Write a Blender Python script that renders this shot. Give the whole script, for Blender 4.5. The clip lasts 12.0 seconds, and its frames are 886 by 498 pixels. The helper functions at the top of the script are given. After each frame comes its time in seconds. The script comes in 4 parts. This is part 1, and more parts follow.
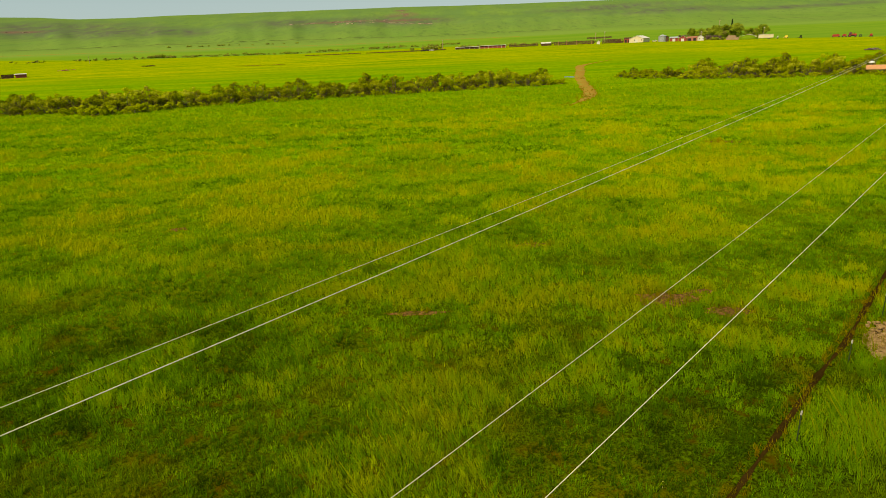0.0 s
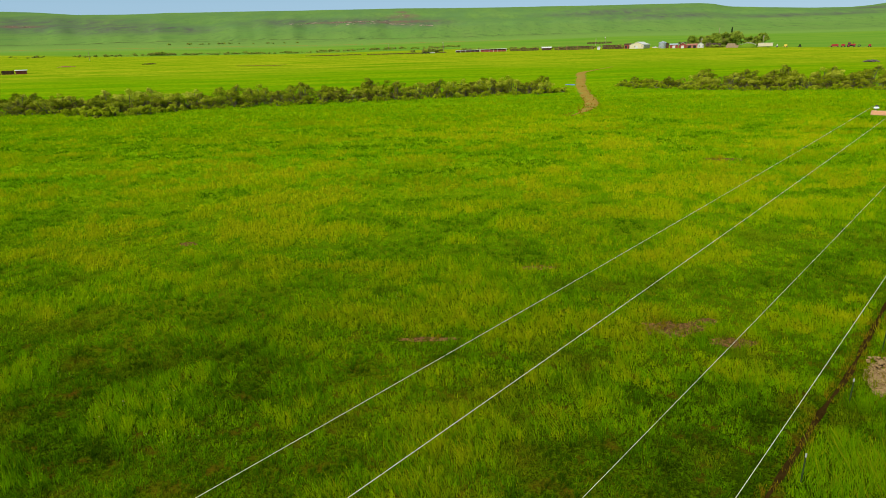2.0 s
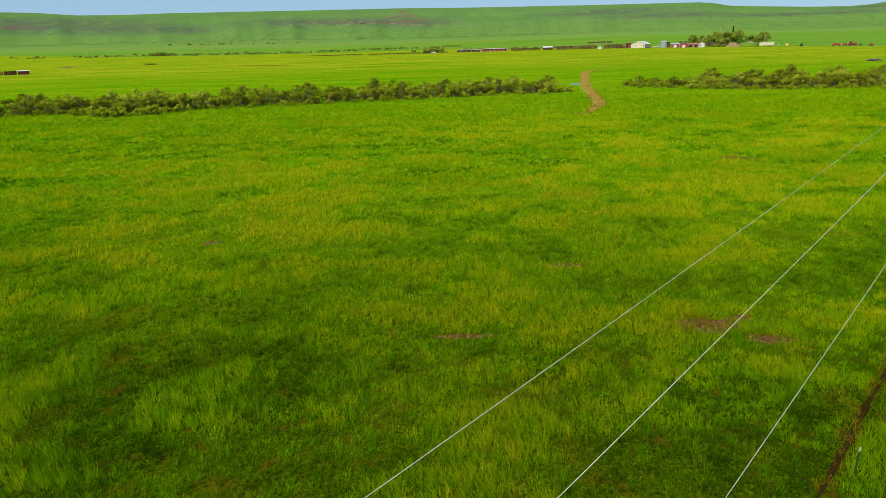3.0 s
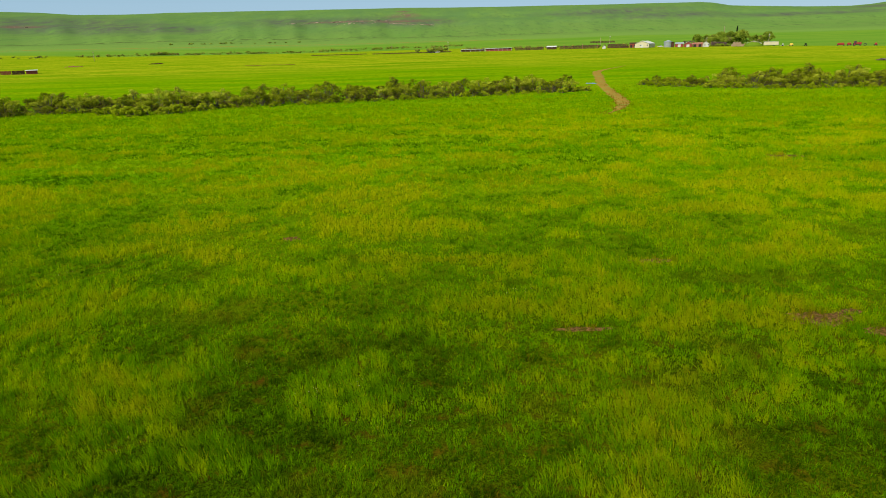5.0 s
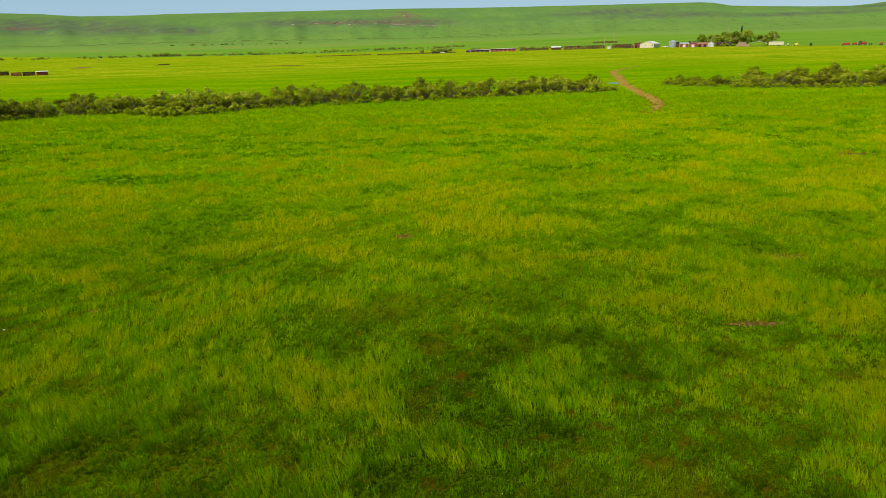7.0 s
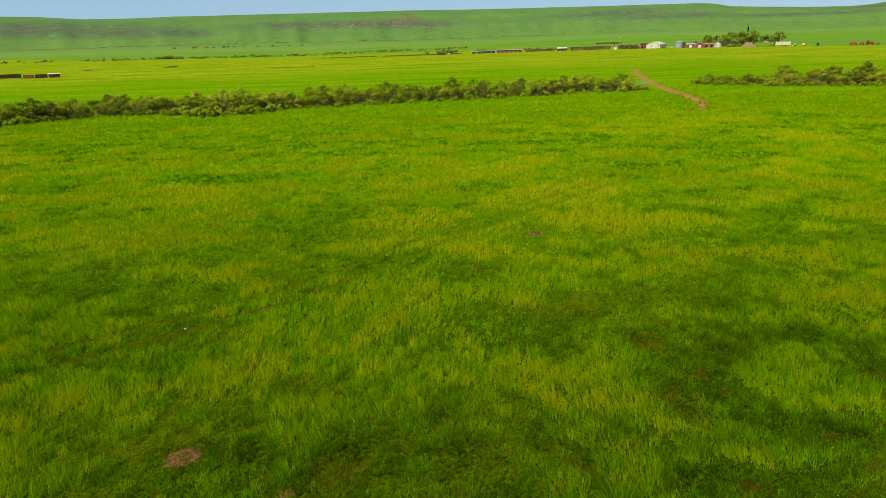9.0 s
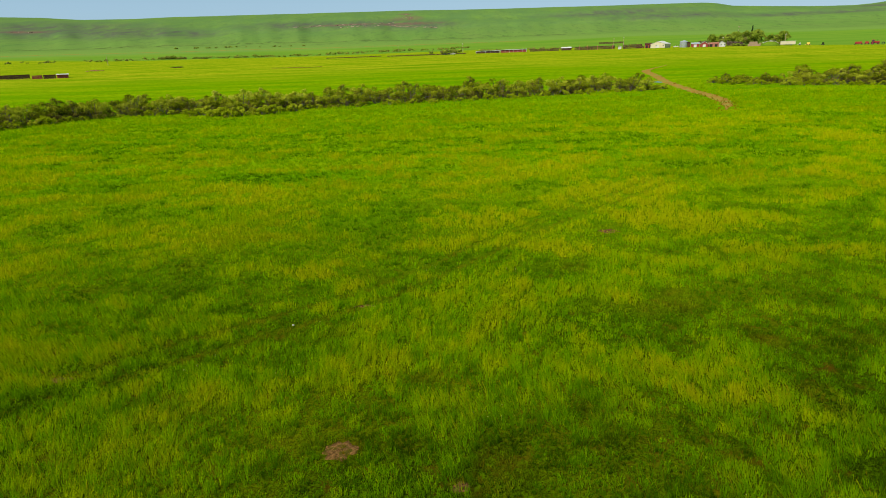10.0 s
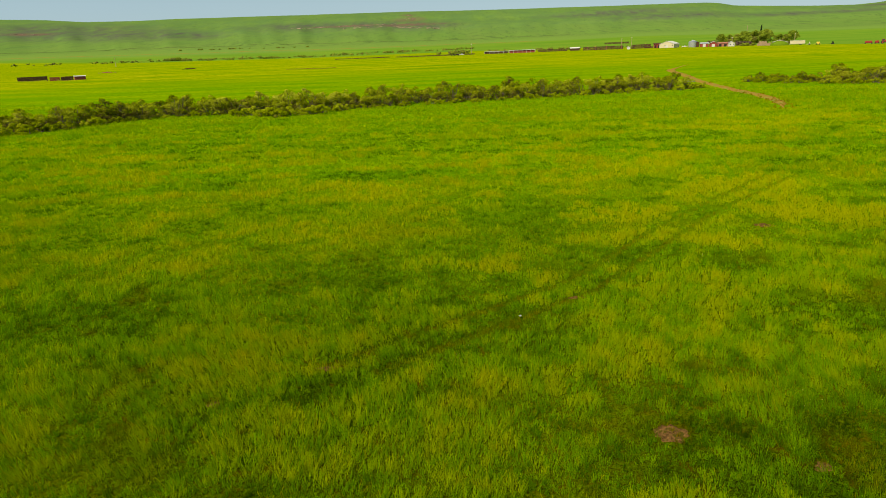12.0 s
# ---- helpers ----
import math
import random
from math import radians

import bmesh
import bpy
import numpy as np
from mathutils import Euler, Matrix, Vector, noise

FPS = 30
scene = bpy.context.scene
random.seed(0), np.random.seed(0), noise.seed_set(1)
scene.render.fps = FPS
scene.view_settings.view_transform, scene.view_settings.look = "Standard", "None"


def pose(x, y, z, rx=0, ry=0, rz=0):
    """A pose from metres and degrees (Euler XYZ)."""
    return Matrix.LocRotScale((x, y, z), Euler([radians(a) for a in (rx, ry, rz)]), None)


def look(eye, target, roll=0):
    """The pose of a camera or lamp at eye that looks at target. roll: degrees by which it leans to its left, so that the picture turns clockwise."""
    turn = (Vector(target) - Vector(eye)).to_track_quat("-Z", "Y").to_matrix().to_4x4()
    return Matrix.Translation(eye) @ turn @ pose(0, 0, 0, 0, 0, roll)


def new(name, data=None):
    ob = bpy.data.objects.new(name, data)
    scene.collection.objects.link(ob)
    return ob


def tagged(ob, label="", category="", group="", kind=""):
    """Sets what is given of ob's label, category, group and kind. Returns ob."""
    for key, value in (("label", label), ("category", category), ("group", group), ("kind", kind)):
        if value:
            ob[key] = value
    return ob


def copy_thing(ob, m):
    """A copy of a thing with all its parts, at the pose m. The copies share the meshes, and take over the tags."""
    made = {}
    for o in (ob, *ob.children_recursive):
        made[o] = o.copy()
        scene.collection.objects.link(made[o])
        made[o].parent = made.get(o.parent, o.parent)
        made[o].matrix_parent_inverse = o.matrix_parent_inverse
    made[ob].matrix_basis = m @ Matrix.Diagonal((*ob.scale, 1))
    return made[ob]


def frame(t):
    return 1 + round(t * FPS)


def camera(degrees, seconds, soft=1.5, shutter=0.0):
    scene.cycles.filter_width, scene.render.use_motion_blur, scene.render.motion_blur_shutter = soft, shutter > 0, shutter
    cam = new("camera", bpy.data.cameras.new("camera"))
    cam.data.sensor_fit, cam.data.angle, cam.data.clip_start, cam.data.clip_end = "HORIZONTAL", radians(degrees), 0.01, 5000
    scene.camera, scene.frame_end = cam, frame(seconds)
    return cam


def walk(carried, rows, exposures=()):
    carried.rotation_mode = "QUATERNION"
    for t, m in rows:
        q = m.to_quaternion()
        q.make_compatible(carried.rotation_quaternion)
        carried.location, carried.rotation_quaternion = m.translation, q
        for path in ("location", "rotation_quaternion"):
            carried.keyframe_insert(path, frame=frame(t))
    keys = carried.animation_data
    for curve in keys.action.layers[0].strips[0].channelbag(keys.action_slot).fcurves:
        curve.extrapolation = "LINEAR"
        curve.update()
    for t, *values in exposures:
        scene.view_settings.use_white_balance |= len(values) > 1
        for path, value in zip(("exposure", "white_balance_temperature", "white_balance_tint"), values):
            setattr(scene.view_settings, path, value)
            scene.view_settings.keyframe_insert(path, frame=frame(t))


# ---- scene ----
cam = camera(73.7, 12.0, soft=0.9)
PATH = [
    (0, (2.604, 0.315, 8.734), (2.524, 2.208, 8.094), -2.7),
    (0.5, (2.598, 0.302, 9.319), (2.524, 2.196, 8.681), -2.1),
    (1, (2.597, 0.285, 9.615), (2.526, 2.18, 8.978), -1.7),
    (1.5, (2.444, 0.232, 9.75), (2.373, 2.127, 9.115), -1.7),
    (2, (2.13, 0.182, 9.771), (2.06, 2.076, 9.136), -1.7),
    (2.5, (1.537, 0.113, 9.765), (1.467, 2.008, 9.129), -1.7),
    (3, (0.854, 0.019, 9.766), (0.783, 1.914, 9.13), -1.8),
    (5, (-3.487, -0.433, 9.788), (-3.558, 1.462, 9.151), -1.8),
    (5.5, (-5.017, -0.525, 9.765), (-5.087, 1.37, 9.129), -1.8),
    (6, (-6.451, -0.602, 9.783), (-6.521, 1.293, 9.147), -1.9),
    (6.5, (-8.208, -0.698, 9.814), (-8.276, 1.197, 9.179), -1.9),
    (7, (-9.827, -0.802, 9.857), (-9.896, 1.093, 9.222), -1.9),
    (9, (-17.173, -0.497, 9.689), (-17.242, 1.4, 9.059), -2.1),
    (9.5, (-19.022, -0.613, 9.721), (-19.092, 1.284, 9.091), -2.1),
    (10, (-21.187, -0.789, 9.765), (-21.259, 1.108, 9.135), -2.2),
    (10.5, (-23.152, -0.941, 9.789), (-23.225, 0.957, 9.16), -2.2),
    (11, (-25.420, -1.087, 9.8), (-25.495, 0.811, 9.172), -2.3),
    (11.5, (-27.484, -1.266, 9.838), (-27.559, 0.631, 9.211), -2.3),
    (12, (-29.878, -1.465, 9.869), (-29.954, 0.432, 9.242), -2.4),
]
# the camera's own exposure and white balance drift a little on the way
TONE = [(0.0, 9700), (0.5, 8900), (1.0, 7900), (1.5, 7000), (2.5, 6450), (3.0, 6350), (5.0, 6750), (6.5, 7100), (7.0, 6900), (9.5, 6600), (10.5, 7100), (11.5, 7600), (12.0, 8000)]
walk(cam, [(t, look(eye, target, roll)) for t, eye, target, roll in PATH], [(t, 0.75, kelvin, 10) for t, kelvin in TONE])

# ---- light ----
SUN_EL, SUN_AZ = 48.0, 222.0      # degrees: height, compass turn from +y to +x
world = bpy.data.worlds.new("world")
scene.world = world
world.use_nodes = True
wn = world.node_tree.nodes
sky = wn.new("ShaderNodeTexSky")
sky.sky_type = "NISHITA"
sky.sun_disc = False
sky.sun_elevation = radians(SUN_EL)
sky.sun_rotation = radians(SUN_AZ)
sky.air_density = 1.0
sky.dust_density = 0.1
sky.ozone_density = 4.0
# a thin even veil of high cloud over the clear sky
veil = wn.new("ShaderNodeMix")
veil.data_type = "RGBA"
veil.inputs["Factor"].default_value = 0.75
world.node_tree.links.new(sky.outputs["Color"], veil.inputs[6])
veil.inputs[7].default_value = (3.6, 5.85, 8.0, 1)
world.node_tree.links.new(veil.outputs[2], wn["Background"].inputs["Color"])
wn["Background"].inputs["Strength"].default_value = 0.056
sun_data = bpy.data.lights.new("sun", "SUN")
sun_data.energy = 3.6
sun_data.angle = radians(12)
sun_data.color = (1.0, 0.93, 0.80)
sun = new("sun", sun_data)
a, e = radians(SUN_AZ), radians(SUN_EL)
sun.matrix_world = look((100 * math.sin(a) * math.cos(e), 100 * math.cos(a) * math.cos(e), 100 * math.sin(e)), (0, 0, 0))

# ---- helpers of this scene ----
RNG = np.random.default_rng(7)


def lattice(seed, n=256):
    return np.random.default_rng(seed).random((n, n))


LATTICES = [lattice(k) for k in range(12)]


def wave(x, y, size, k):
    """Smooth value noise from 0 to 1, with lumps of about that size in metres."""
    g, u, v = LATTICES[k % 12], np.asarray(x) / size + 31.7 * k, np.asarray(y) / size + 17.3 * k
    iu, iv = np.floor(u).astype(int), np.floor(v).astype(int)
    fu, fv = u - iu, v - iv
    fu, fv = fu * fu * (3 - 2 * fu), fv * fv * (3 - 2 * fv)
    i0, i1, j0, j1 = iu % 256, (iu + 1) % 256, iv % 256, (iv + 1) % 256
    return (g[i0, j0] * (1 - fu) + g[i1, j0] * fu) * (1 - fv) + (g[i0, j1] * (1 - fu) + g[i1, j1] * fu) * fv


EYE_X, EYE_Y = 1.5, 0.1
# how high the land rises, by compass angle from the valley's middle
AZ_A, Z_690 = (-180, -60, -40, -37, -20, 0, 16, 23, 33, 45, 180), (4, 8, 9.2, 7.8, 7.7, 8.0, 6.2, 4.2, 2.0, 1.2, 3)
AZ_B, E_1450 = (-180, -37, -25, -14.5, 0, 16, 33, 180), (0.3, 0.36, 0.24, 0.16, 0.33, 0.38, 0.2, 0.3)
AZ_C, E_FOOT = (-180, -37, -20, 0, 14, 31, 45, 180), (0.6, 1.32, 1.34, 1.16, 1.22, 0.85, 0.8, 0.6)
AZ_D = (-180, -60, -37, -34, -31.3, -28, -24.7, -15.6, -5.7, 4.4, 14.2, 20.4, 21.4, 22.7, 25, 29, 31, 32.3, 36, 45, 180)
E_RIM = (1.2, 3.0, 3.68, 3.64, 3.46, 3.52, 3.62, 3.72, 3.73, 3.52, 3.35, 3.16, 3.06, 2.78, 2.62, 2.36, 2.28, 2.33, 2.75, 2.6, 1.2)


def land(x, y):
    """Height of the ground."""
    x, y = np.asarray(x, float), np.asarray(y, float)
    dx, dy = x - EYE_X, y - EYE_Y
    r, az = np.hypot(dx, dy), np.degrees(np.arctan2(dx, dy))
    z690 = np.interp(az, AZ_A, Z_690)
    z1450 = 9.8 + 1450 * np.tan(np.radians(np.interp(az, AZ_B, E_1450)))
    # spurs and gullies push the foot of the scarp in and out
    spur = (wave(az * 10, r * 0.004, 34, 1) - 0.5) * 170 + (wave(az * 10, r * 0.006, 12, 2) - 0.5) * 80 + (wave(az * 10, r * 0.012, 5.5, 3) - 0.5) * 34
    zfoot = 9.8 + 2300 * np.tan(np.radians(np.interp(az, AZ_C, E_FOOT)))
    zrim = 9.8 + 3250 * np.tan(np.radians(np.interp(az, AZ_D, E_RIM)))
    z = np.where(r < 690, z690 * np.clip((r - 150) / 540, 0, 1), z690 + (z1450 - z690) * np.clip((r - 690) / 760, 0, 1))
    z = np.where(r > 1450, z1450 + (zfoot - z1450) * np.clip((r - 1450) / 850, 0, 1), z)
    up = np.clip((r - 2300 + spur * np.clip((3250 - r) / 900, 0, 1)) / 950, 0, 1)
    step = np.clip((up - 0.42) / 0.05, 0, 1) * 0.07 + np.clip((up - 0.72) / 0.04, 0, 1) * 0.07
    z = z + (zrim - z) * np.minimum(1, 0.86 * up ** 1.15 + step)
    z = z - np.clip((r - 3300) / 1600, 0, 1) * 14
    near = np.clip(1 - r / 400, 0, 1)
    z = z + (wave(x, y, 11, 4) - 0.5) * 0.22 * near + (wave(x, y, 3.1, 5) - 0.5) * 0.08 * near
    return z + (wave(x, y, 160, 6) - 0.5) * np.clip((r - 150) / 600, 0, 1) * 2.2 + (wave(x, y, 45, 7) - 0.5) * np.clip((r - 1800) / 600, 0, 1) * 0.5


def far(az, r):
    """The place on the ground in that direction from the pasture, r metres off."""
    x, y = EYE_X + r * math.sin(radians(az)), EYE_Y + r * math.cos(radians(az))
    return x, y, float(land(x, y))


def slope_at(az, elev):
    """Where the sight line at that height over the pasture first meets the scarp."""
    r = np.arange(2300.0, 3300.0, 3.0)
    x, y = EYE_X + r * math.sin(radians(az)), EYE_Y + r * math.cos(radians(az))
    k = int(np.argmax(np.degrees(np.arctan2(land(x, y) - 9.8, r)) >= elev))
    return x[k], y[k], float(land(x[k], y[k])), r[k]


def mesh_of(name, co, faces, material, smooth=False):
    """A mesh from arrays of corners and of equal-sided faces."""
    me = bpy.data.meshes.new(name)
    co, faces = np.asarray(co, np.float32), np.asarray(faces, np.int32)
    n, k = faces.shape
    me.vertices.add(len(co))
    me.vertices.foreach_set("co", co.ravel())
    me.loops.add(n * k)
    me.loops.foreach_set("vertex_index", faces.ravel())
    me.polygons.add(n)
    me.polygons.foreach_set("loop_start", np.arange(0, n * k, k, dtype=np.int32))
    me.polygons.foreach_set("use_smooth", np.full(n, smooth))
    me.update(calc_edges=True)
    me.materials.append(material)
    return me


def part(name, bm, material, parent, label="", smooth=False):
    """Links a bmesh as one mesh object under a thing or a part."""
    me = bpy.data.meshes.new(name)
    bm.to_mesh(me)
    bm.free()
    for p in me.polygons:
        p.use_smooth = smooth
    me.materials.append(material)
    ob = new(name, me)
    ob.parent = parent
    return tagged(ob, label)


def box(bm, x0, x1, y0, y1, z0, z1, bevel=0.0):
    made = bmesh.ops.create_cube(bm, size=1.0, matrix=Matrix.LocRotScale(((x0 + x1) / 2, (y0 + y1) / 2, (z0 + z1) / 2), None, (x1 - x0, y1 - y0, z1 - z0)))
    if bevel:
        edges = list({e for v in made["verts"] for e in v.link_edges})
        bmesh.ops.bevel(bm, geom=edges, offset=bevel, segments=2, affect="EDGES")
    return bm


def rod(bm, p, q, r0, r1, sides=10):
    p, q = Vector(p), Vector(q)
    turn = (q - p).to_track_quat("Z", "Y").to_matrix().to_4x4()
    bmesh.ops.create_cone(bm, cap_ends=True, segments=sides, radius1=r0, radius2=r1, depth=(q - p).length, matrix=Matrix.Translation((p + q) / 2) @ turn)
    return bm


def thing(name, m, label, category, group="", kind=""):
    ob = new(name)
    ob.matrix_basis = m
    return tagged(ob, label, category, group, kind)


# ---- materials ----
def material(name, colours, scale=4.0, fine=40.0, rough=0.8, bump=0.2, metal=0.0, spots=None, spread=0.25, shine=0.3):
    """A surface of two colours mixed by coarse and fine noise, with relief; spots: colour, share and size of patches of wear."""
    m = bpy.data.materials.new(name)
    m.use_nodes = True
    nt = m.node_tree
    n, link = nt.nodes, nt.links.new
    b = n["Principled BSDF"]
    geo = n.new("ShaderNodeTexCoord")
    coarse, grain = n.new("ShaderNodeTexNoise"), n.new("ShaderNodeTexNoise")
    for t, s in ((coarse, scale), (grain, fine)):
        t.inputs["Scale"].default_value = s
        t.inputs["Detail"].default_value = 5
        link(geo.outputs["Object"], t.inputs["Vector"])
    mean = n.new("ShaderNodeMath")
    mean.operation = "MULTIPLY_ADD"
    link(grain.outputs["Fac"], mean.inputs[0])
    mean.inputs[1].default_value = 0.5
    half = n.new("ShaderNodeMath")
    half.operation = "MULTIPLY"
    half.inputs[1].default_value = 0.5
    link(coarse.outputs["Fac"], half.inputs[0])
    link(half.outputs[0], mean.inputs[2])
    ramp = n.new("ShaderNodeMapRange")
    ramp.inputs["From Min"].default_value, ramp.inputs["From Max"].default_value = 0.5 - spread, 0.5 + spread
    link(mean.outputs[0], ramp.inputs["Value"])
    mix = n.new("ShaderNodeMix")
    mix.data_type = "RGBA"
    link(ramp.outputs[0], mix.inputs["Factor"])
    mix.inputs[6].default_value, mix.inputs[7].default_value = (*colours[0], 1), (*colours[1], 1)
    out = mix.outputs[2]
    if spots:
        wear = n.new("ShaderNodeTexNoise")
        wear.inputs["Scale"].default_value, wear.inputs["Detail"].default_value = spots[2], 6
        link(geo.outputs["Object"], wear.inputs["Vector"])
        cut = n.new("ShaderNodeMapRange")
        cut.inputs["From Min"].default_value, cut.inputs["From Max"].default_value = 0.72 - spots[1], 0.80 - spots[1]
        link(wear.outputs["Fac"], cut.inputs["Value"])
        mix2 = n.new("ShaderNodeMix")
        mix2.data_type = "RGBA"
        link(cut.outputs[0], mix2.inputs["Factor"])
        link(out, mix2.inputs[6])
        mix2.inputs[7].default_value = (*spots[0], 1)
        out = mix2.outputs[2]
    link(out, b.inputs["Base Color"])
    b.inputs["Roughness"].default_value, b.inputs["Metallic"].default_value = rough, metal
    b.inputs["Specular IOR Level"].default_value = shine
    if bump:
        bm = n.new("ShaderNodeBump")
        bm.inputs["Strength"].default_value = bump
        bm.inputs["Distance"].default_value = 0.02
        link(grain.outputs["Fac"], bm.inputs["Height"])
        link(bm.outputs["Normal"], b.inputs["Normal"])
    return m


def leaf_material(name, low, tip, size=3.0, through_leaf=0.35, by_object=False, own=0.5):
    """Leaves or blades: colour by patches of ground, by each blade's own tint and ripeness, some light let through."""
    m = bpy.data.materials.new(name)
    m.use_nodes = True
    nt = m.node_tree
    n, link = nt.nodes, nt.links.new
    n.remove(n["Principled BSDF"])
    geo, tint, ripe = n.new("ShaderNodeNewGeometry"), n.new("ShaderNodeAttribute"), n.new("ShaderNodeAttribute")
    tint.attribute_name, ripe.attribute_name = "tint", "ripe"
    patch = n.new("ShaderNodeTexNoise")
    patch.inputs["Scale"].default_value, patch.inputs["Detail"].default_value = 1 / size, 4
    link(geo.outputs["Position"], patch.inputs["Vector"])
    stretch = n.new("ShaderNodeMapRange")
    stretch.inputs["From Min"].default_value, stretch.inputs["From Max"].default_value = 0.40, 0.60
    link(patch.outputs["Fac"], stretch.inputs["Value"])
    add = n.new("ShaderNodeMath")
    add.operation, add.use_clamp = "MULTIPLY_ADD", True
    add.inputs[1].default_value = own
    link(tint.outputs["Fac"], add.inputs[0])
    lower = n.new("ShaderNodeMath")
    lower.operation, lower.inputs[1].default_value = "MULTIPLY", 1 - own
    if by_object:
        info = n.new("ShaderNodeObjectInfo")
        link(info.outputs["Random"], lower.inputs[0])
        add.inputs[1].default_value, lower.inputs[1].default_value = 0.62, 0.38
    else:
        link(stretch.outputs[0], lower.inputs[0])
    link(lower.outputs[0], add.inputs[2])
    mix = n.new("ShaderNodeValToRGB")
    mix.color_ramp.elements[0].color = (*low[0], 1)
    mix.color_ramp.elements[1].color = (*low[-1], 1)
    for k, c in enumerate(low[1:-1]):
        mix.color_ramp.elements.new((k + 1) / (len(low) - 1)).color = (*c, 1)
    link(add.outputs[0], mix.inputs["Fac"])
    mix2 = n.new("ShaderNodeMix")
    mix2.data_type = "RGBA"
    link(ripe.outputs["Fac"], mix2.inputs["Factor"])
    link(mix.outputs["Color"], mix2.inputs[6])
    mix2.inputs[7].default_value = (*tip, 1)
    diff, trans, gloss = n.new("ShaderNodeBsdfDiffuse"), n.new("ShaderNodeBsdfTranslucent"), n.new("ShaderNodeMixShader")
    link(mix2.outputs[2], diff.inputs["Color"])
    link(mix2.outputs[2], trans.inputs["Color"])
    gloss.inputs[0].default_value = through_leaf
    link(diff.outputs[0], gloss.inputs[1])
    link(trans.outputs[0], gloss.inputs[2])
    link(gloss.outputs[0], n["Material Output"].inputs["Surface"])
    return m


def ground_material():
    """Short grass and thatch with shade painted in; hay colours farther out and beyond the creek; scrub, scree, pale
    soil and a haze tint on the scarp.
    """
    m = bpy.data.materials.new("ground")
    m.use_nodes = True
    nt = m.node_tree
    n, link = nt.nodes, nt.links.new
    b = n["Principled BSDF"]
    b.inputs["Roughness"].default_value, b.inputs["Specular IOR Level"].default_value = 1.0, 0.0
    geo = n.new("ShaderNodeNewGeometry")

    def cloud(size, detail=4, squash=1.0, rise=1.0):
        mp, t = n.new("ShaderNodeMapping"), n.new("ShaderNodeTexNoise")
        mp.inputs["Scale"].default_value = (1 / size, squash / size, rise / size)
        link(geo.outputs["Position"], mp.inputs["Vector"])
        link(mp.outputs["Vector"], t.inputs["Vector"])
        t.inputs["Scale"].default_value, t.inputs["Detail"].default_value = 1.0, detail
        t.inputs["Roughness"].default_value = 0.72 if detail > 8 else 0.5
        return t.outputs["Fac"]

    def span(v, lo, hi):
        t = n.new("ShaderNodeMapRange")
        t.inputs["From Min"].default_value, t.inputs["From Max"].default_value = lo, hi
        link(v, t.inputs["Value"])
        return t.outputs[0]

    def blend(f, a, c):
        t = n.new("ShaderNodeMix")
        t.data_type = "RGBA"
        link(f, t.inputs["Factor"])
        for v, k in ((a, 6), (c, 7)):
            if isinstance(v, tuple):
                t.inputs[k].default_value = (*v, 1)
            else:
                link(v, t.inputs[k])
        return t.outputs[2]

    def times(u, v):
        t = n.new("ShaderNodeMath")
        t.operation = "MULTIPLY"
        link(u, t.inputs[0])
        link(v, t.inputs[1])
        return t.outputs[0]

    # turf colours darkened to hold the shade between grass blades
    turf = blend(span(cloud(0.045, 3), 0.40, 0.62), TURF_SHADE, TURF_HIGH)
    turf = blend(span(cloud(0.11, 4), 0.52, 0.68), turf, TURF_LIGHT)
    turf = blend(span(cloud(0.8, 6), 0.54, 0.74), turf, TURF_BROWN)
    turf = blend(times(span(cloud(9, 5), 0.4, 0.7), span(cloud(0.05, 3), 0.35, 0.65)), turf, TURF_YELLOW)
    hay = blend(span(cloud(110, 8, 2.6), 0.38, 0.62), HAY_LOW, HAY_HIGH)
    hay = blend(span(cloud(60, 9, 3.2), 0.40, 0.62), hay, HAY_PALE)
    hay = blend(span(cloud(2.6, 8, 1.4), 0.42, 0.78), hay, HAY_DARK)
    fresh = blend(span(cloud(44, 8, 4.0), 0.38, 0.62), FRESH_LOW, FRESH_HIGH)
    fresh = blend(span(cloud(1.6, 8, 1.3), 0.44, 0.74), fresh, HAY_DARK)
    dist = n.new("ShaderNodeVectorMath")
    dist.operation = "LENGTH"
    link(geo.outputs["Position"], dist.inputs[0])
    sep = n.new("ShaderNodeSeparateXYZ")
    link(geo.outputs["Position"], sep.inputs[0])
    wander = n.new("ShaderNodeMath")
    wander.operation, wander.inputs[1].default_value = "MULTIPLY_ADD", 160
    link(cloud(95, 5, 2.0), wander.inputs[0])
    link(dist.outputs["Value"], wander.inputs[2])
    hay = blend(span(wander.outputs[0], 330, 430), fresh, hay)
    # near turf keeps its painted shade, fading to lighter hay from y 16
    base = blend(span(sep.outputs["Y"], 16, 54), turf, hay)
    # distance haze is painted into the range greens as a bluish tint
    hazy_range_grass = blend(span(cloud(220, 8, 0.4), 0.3, 0.7), RANGE_LOW, RANGE_HIGH)
    strata = blend(span(cloud(80, 10, 0.15, 2.5), 0.40, 0.72), hazy_range_grass, RANGE_DRY)
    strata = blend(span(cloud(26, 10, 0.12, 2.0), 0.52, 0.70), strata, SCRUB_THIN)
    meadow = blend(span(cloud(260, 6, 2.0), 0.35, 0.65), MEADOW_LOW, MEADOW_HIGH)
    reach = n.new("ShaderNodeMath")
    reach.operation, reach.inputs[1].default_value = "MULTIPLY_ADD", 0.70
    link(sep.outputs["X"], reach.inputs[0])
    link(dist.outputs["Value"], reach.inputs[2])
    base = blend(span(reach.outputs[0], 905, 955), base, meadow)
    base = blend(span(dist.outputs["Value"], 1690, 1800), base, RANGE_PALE)
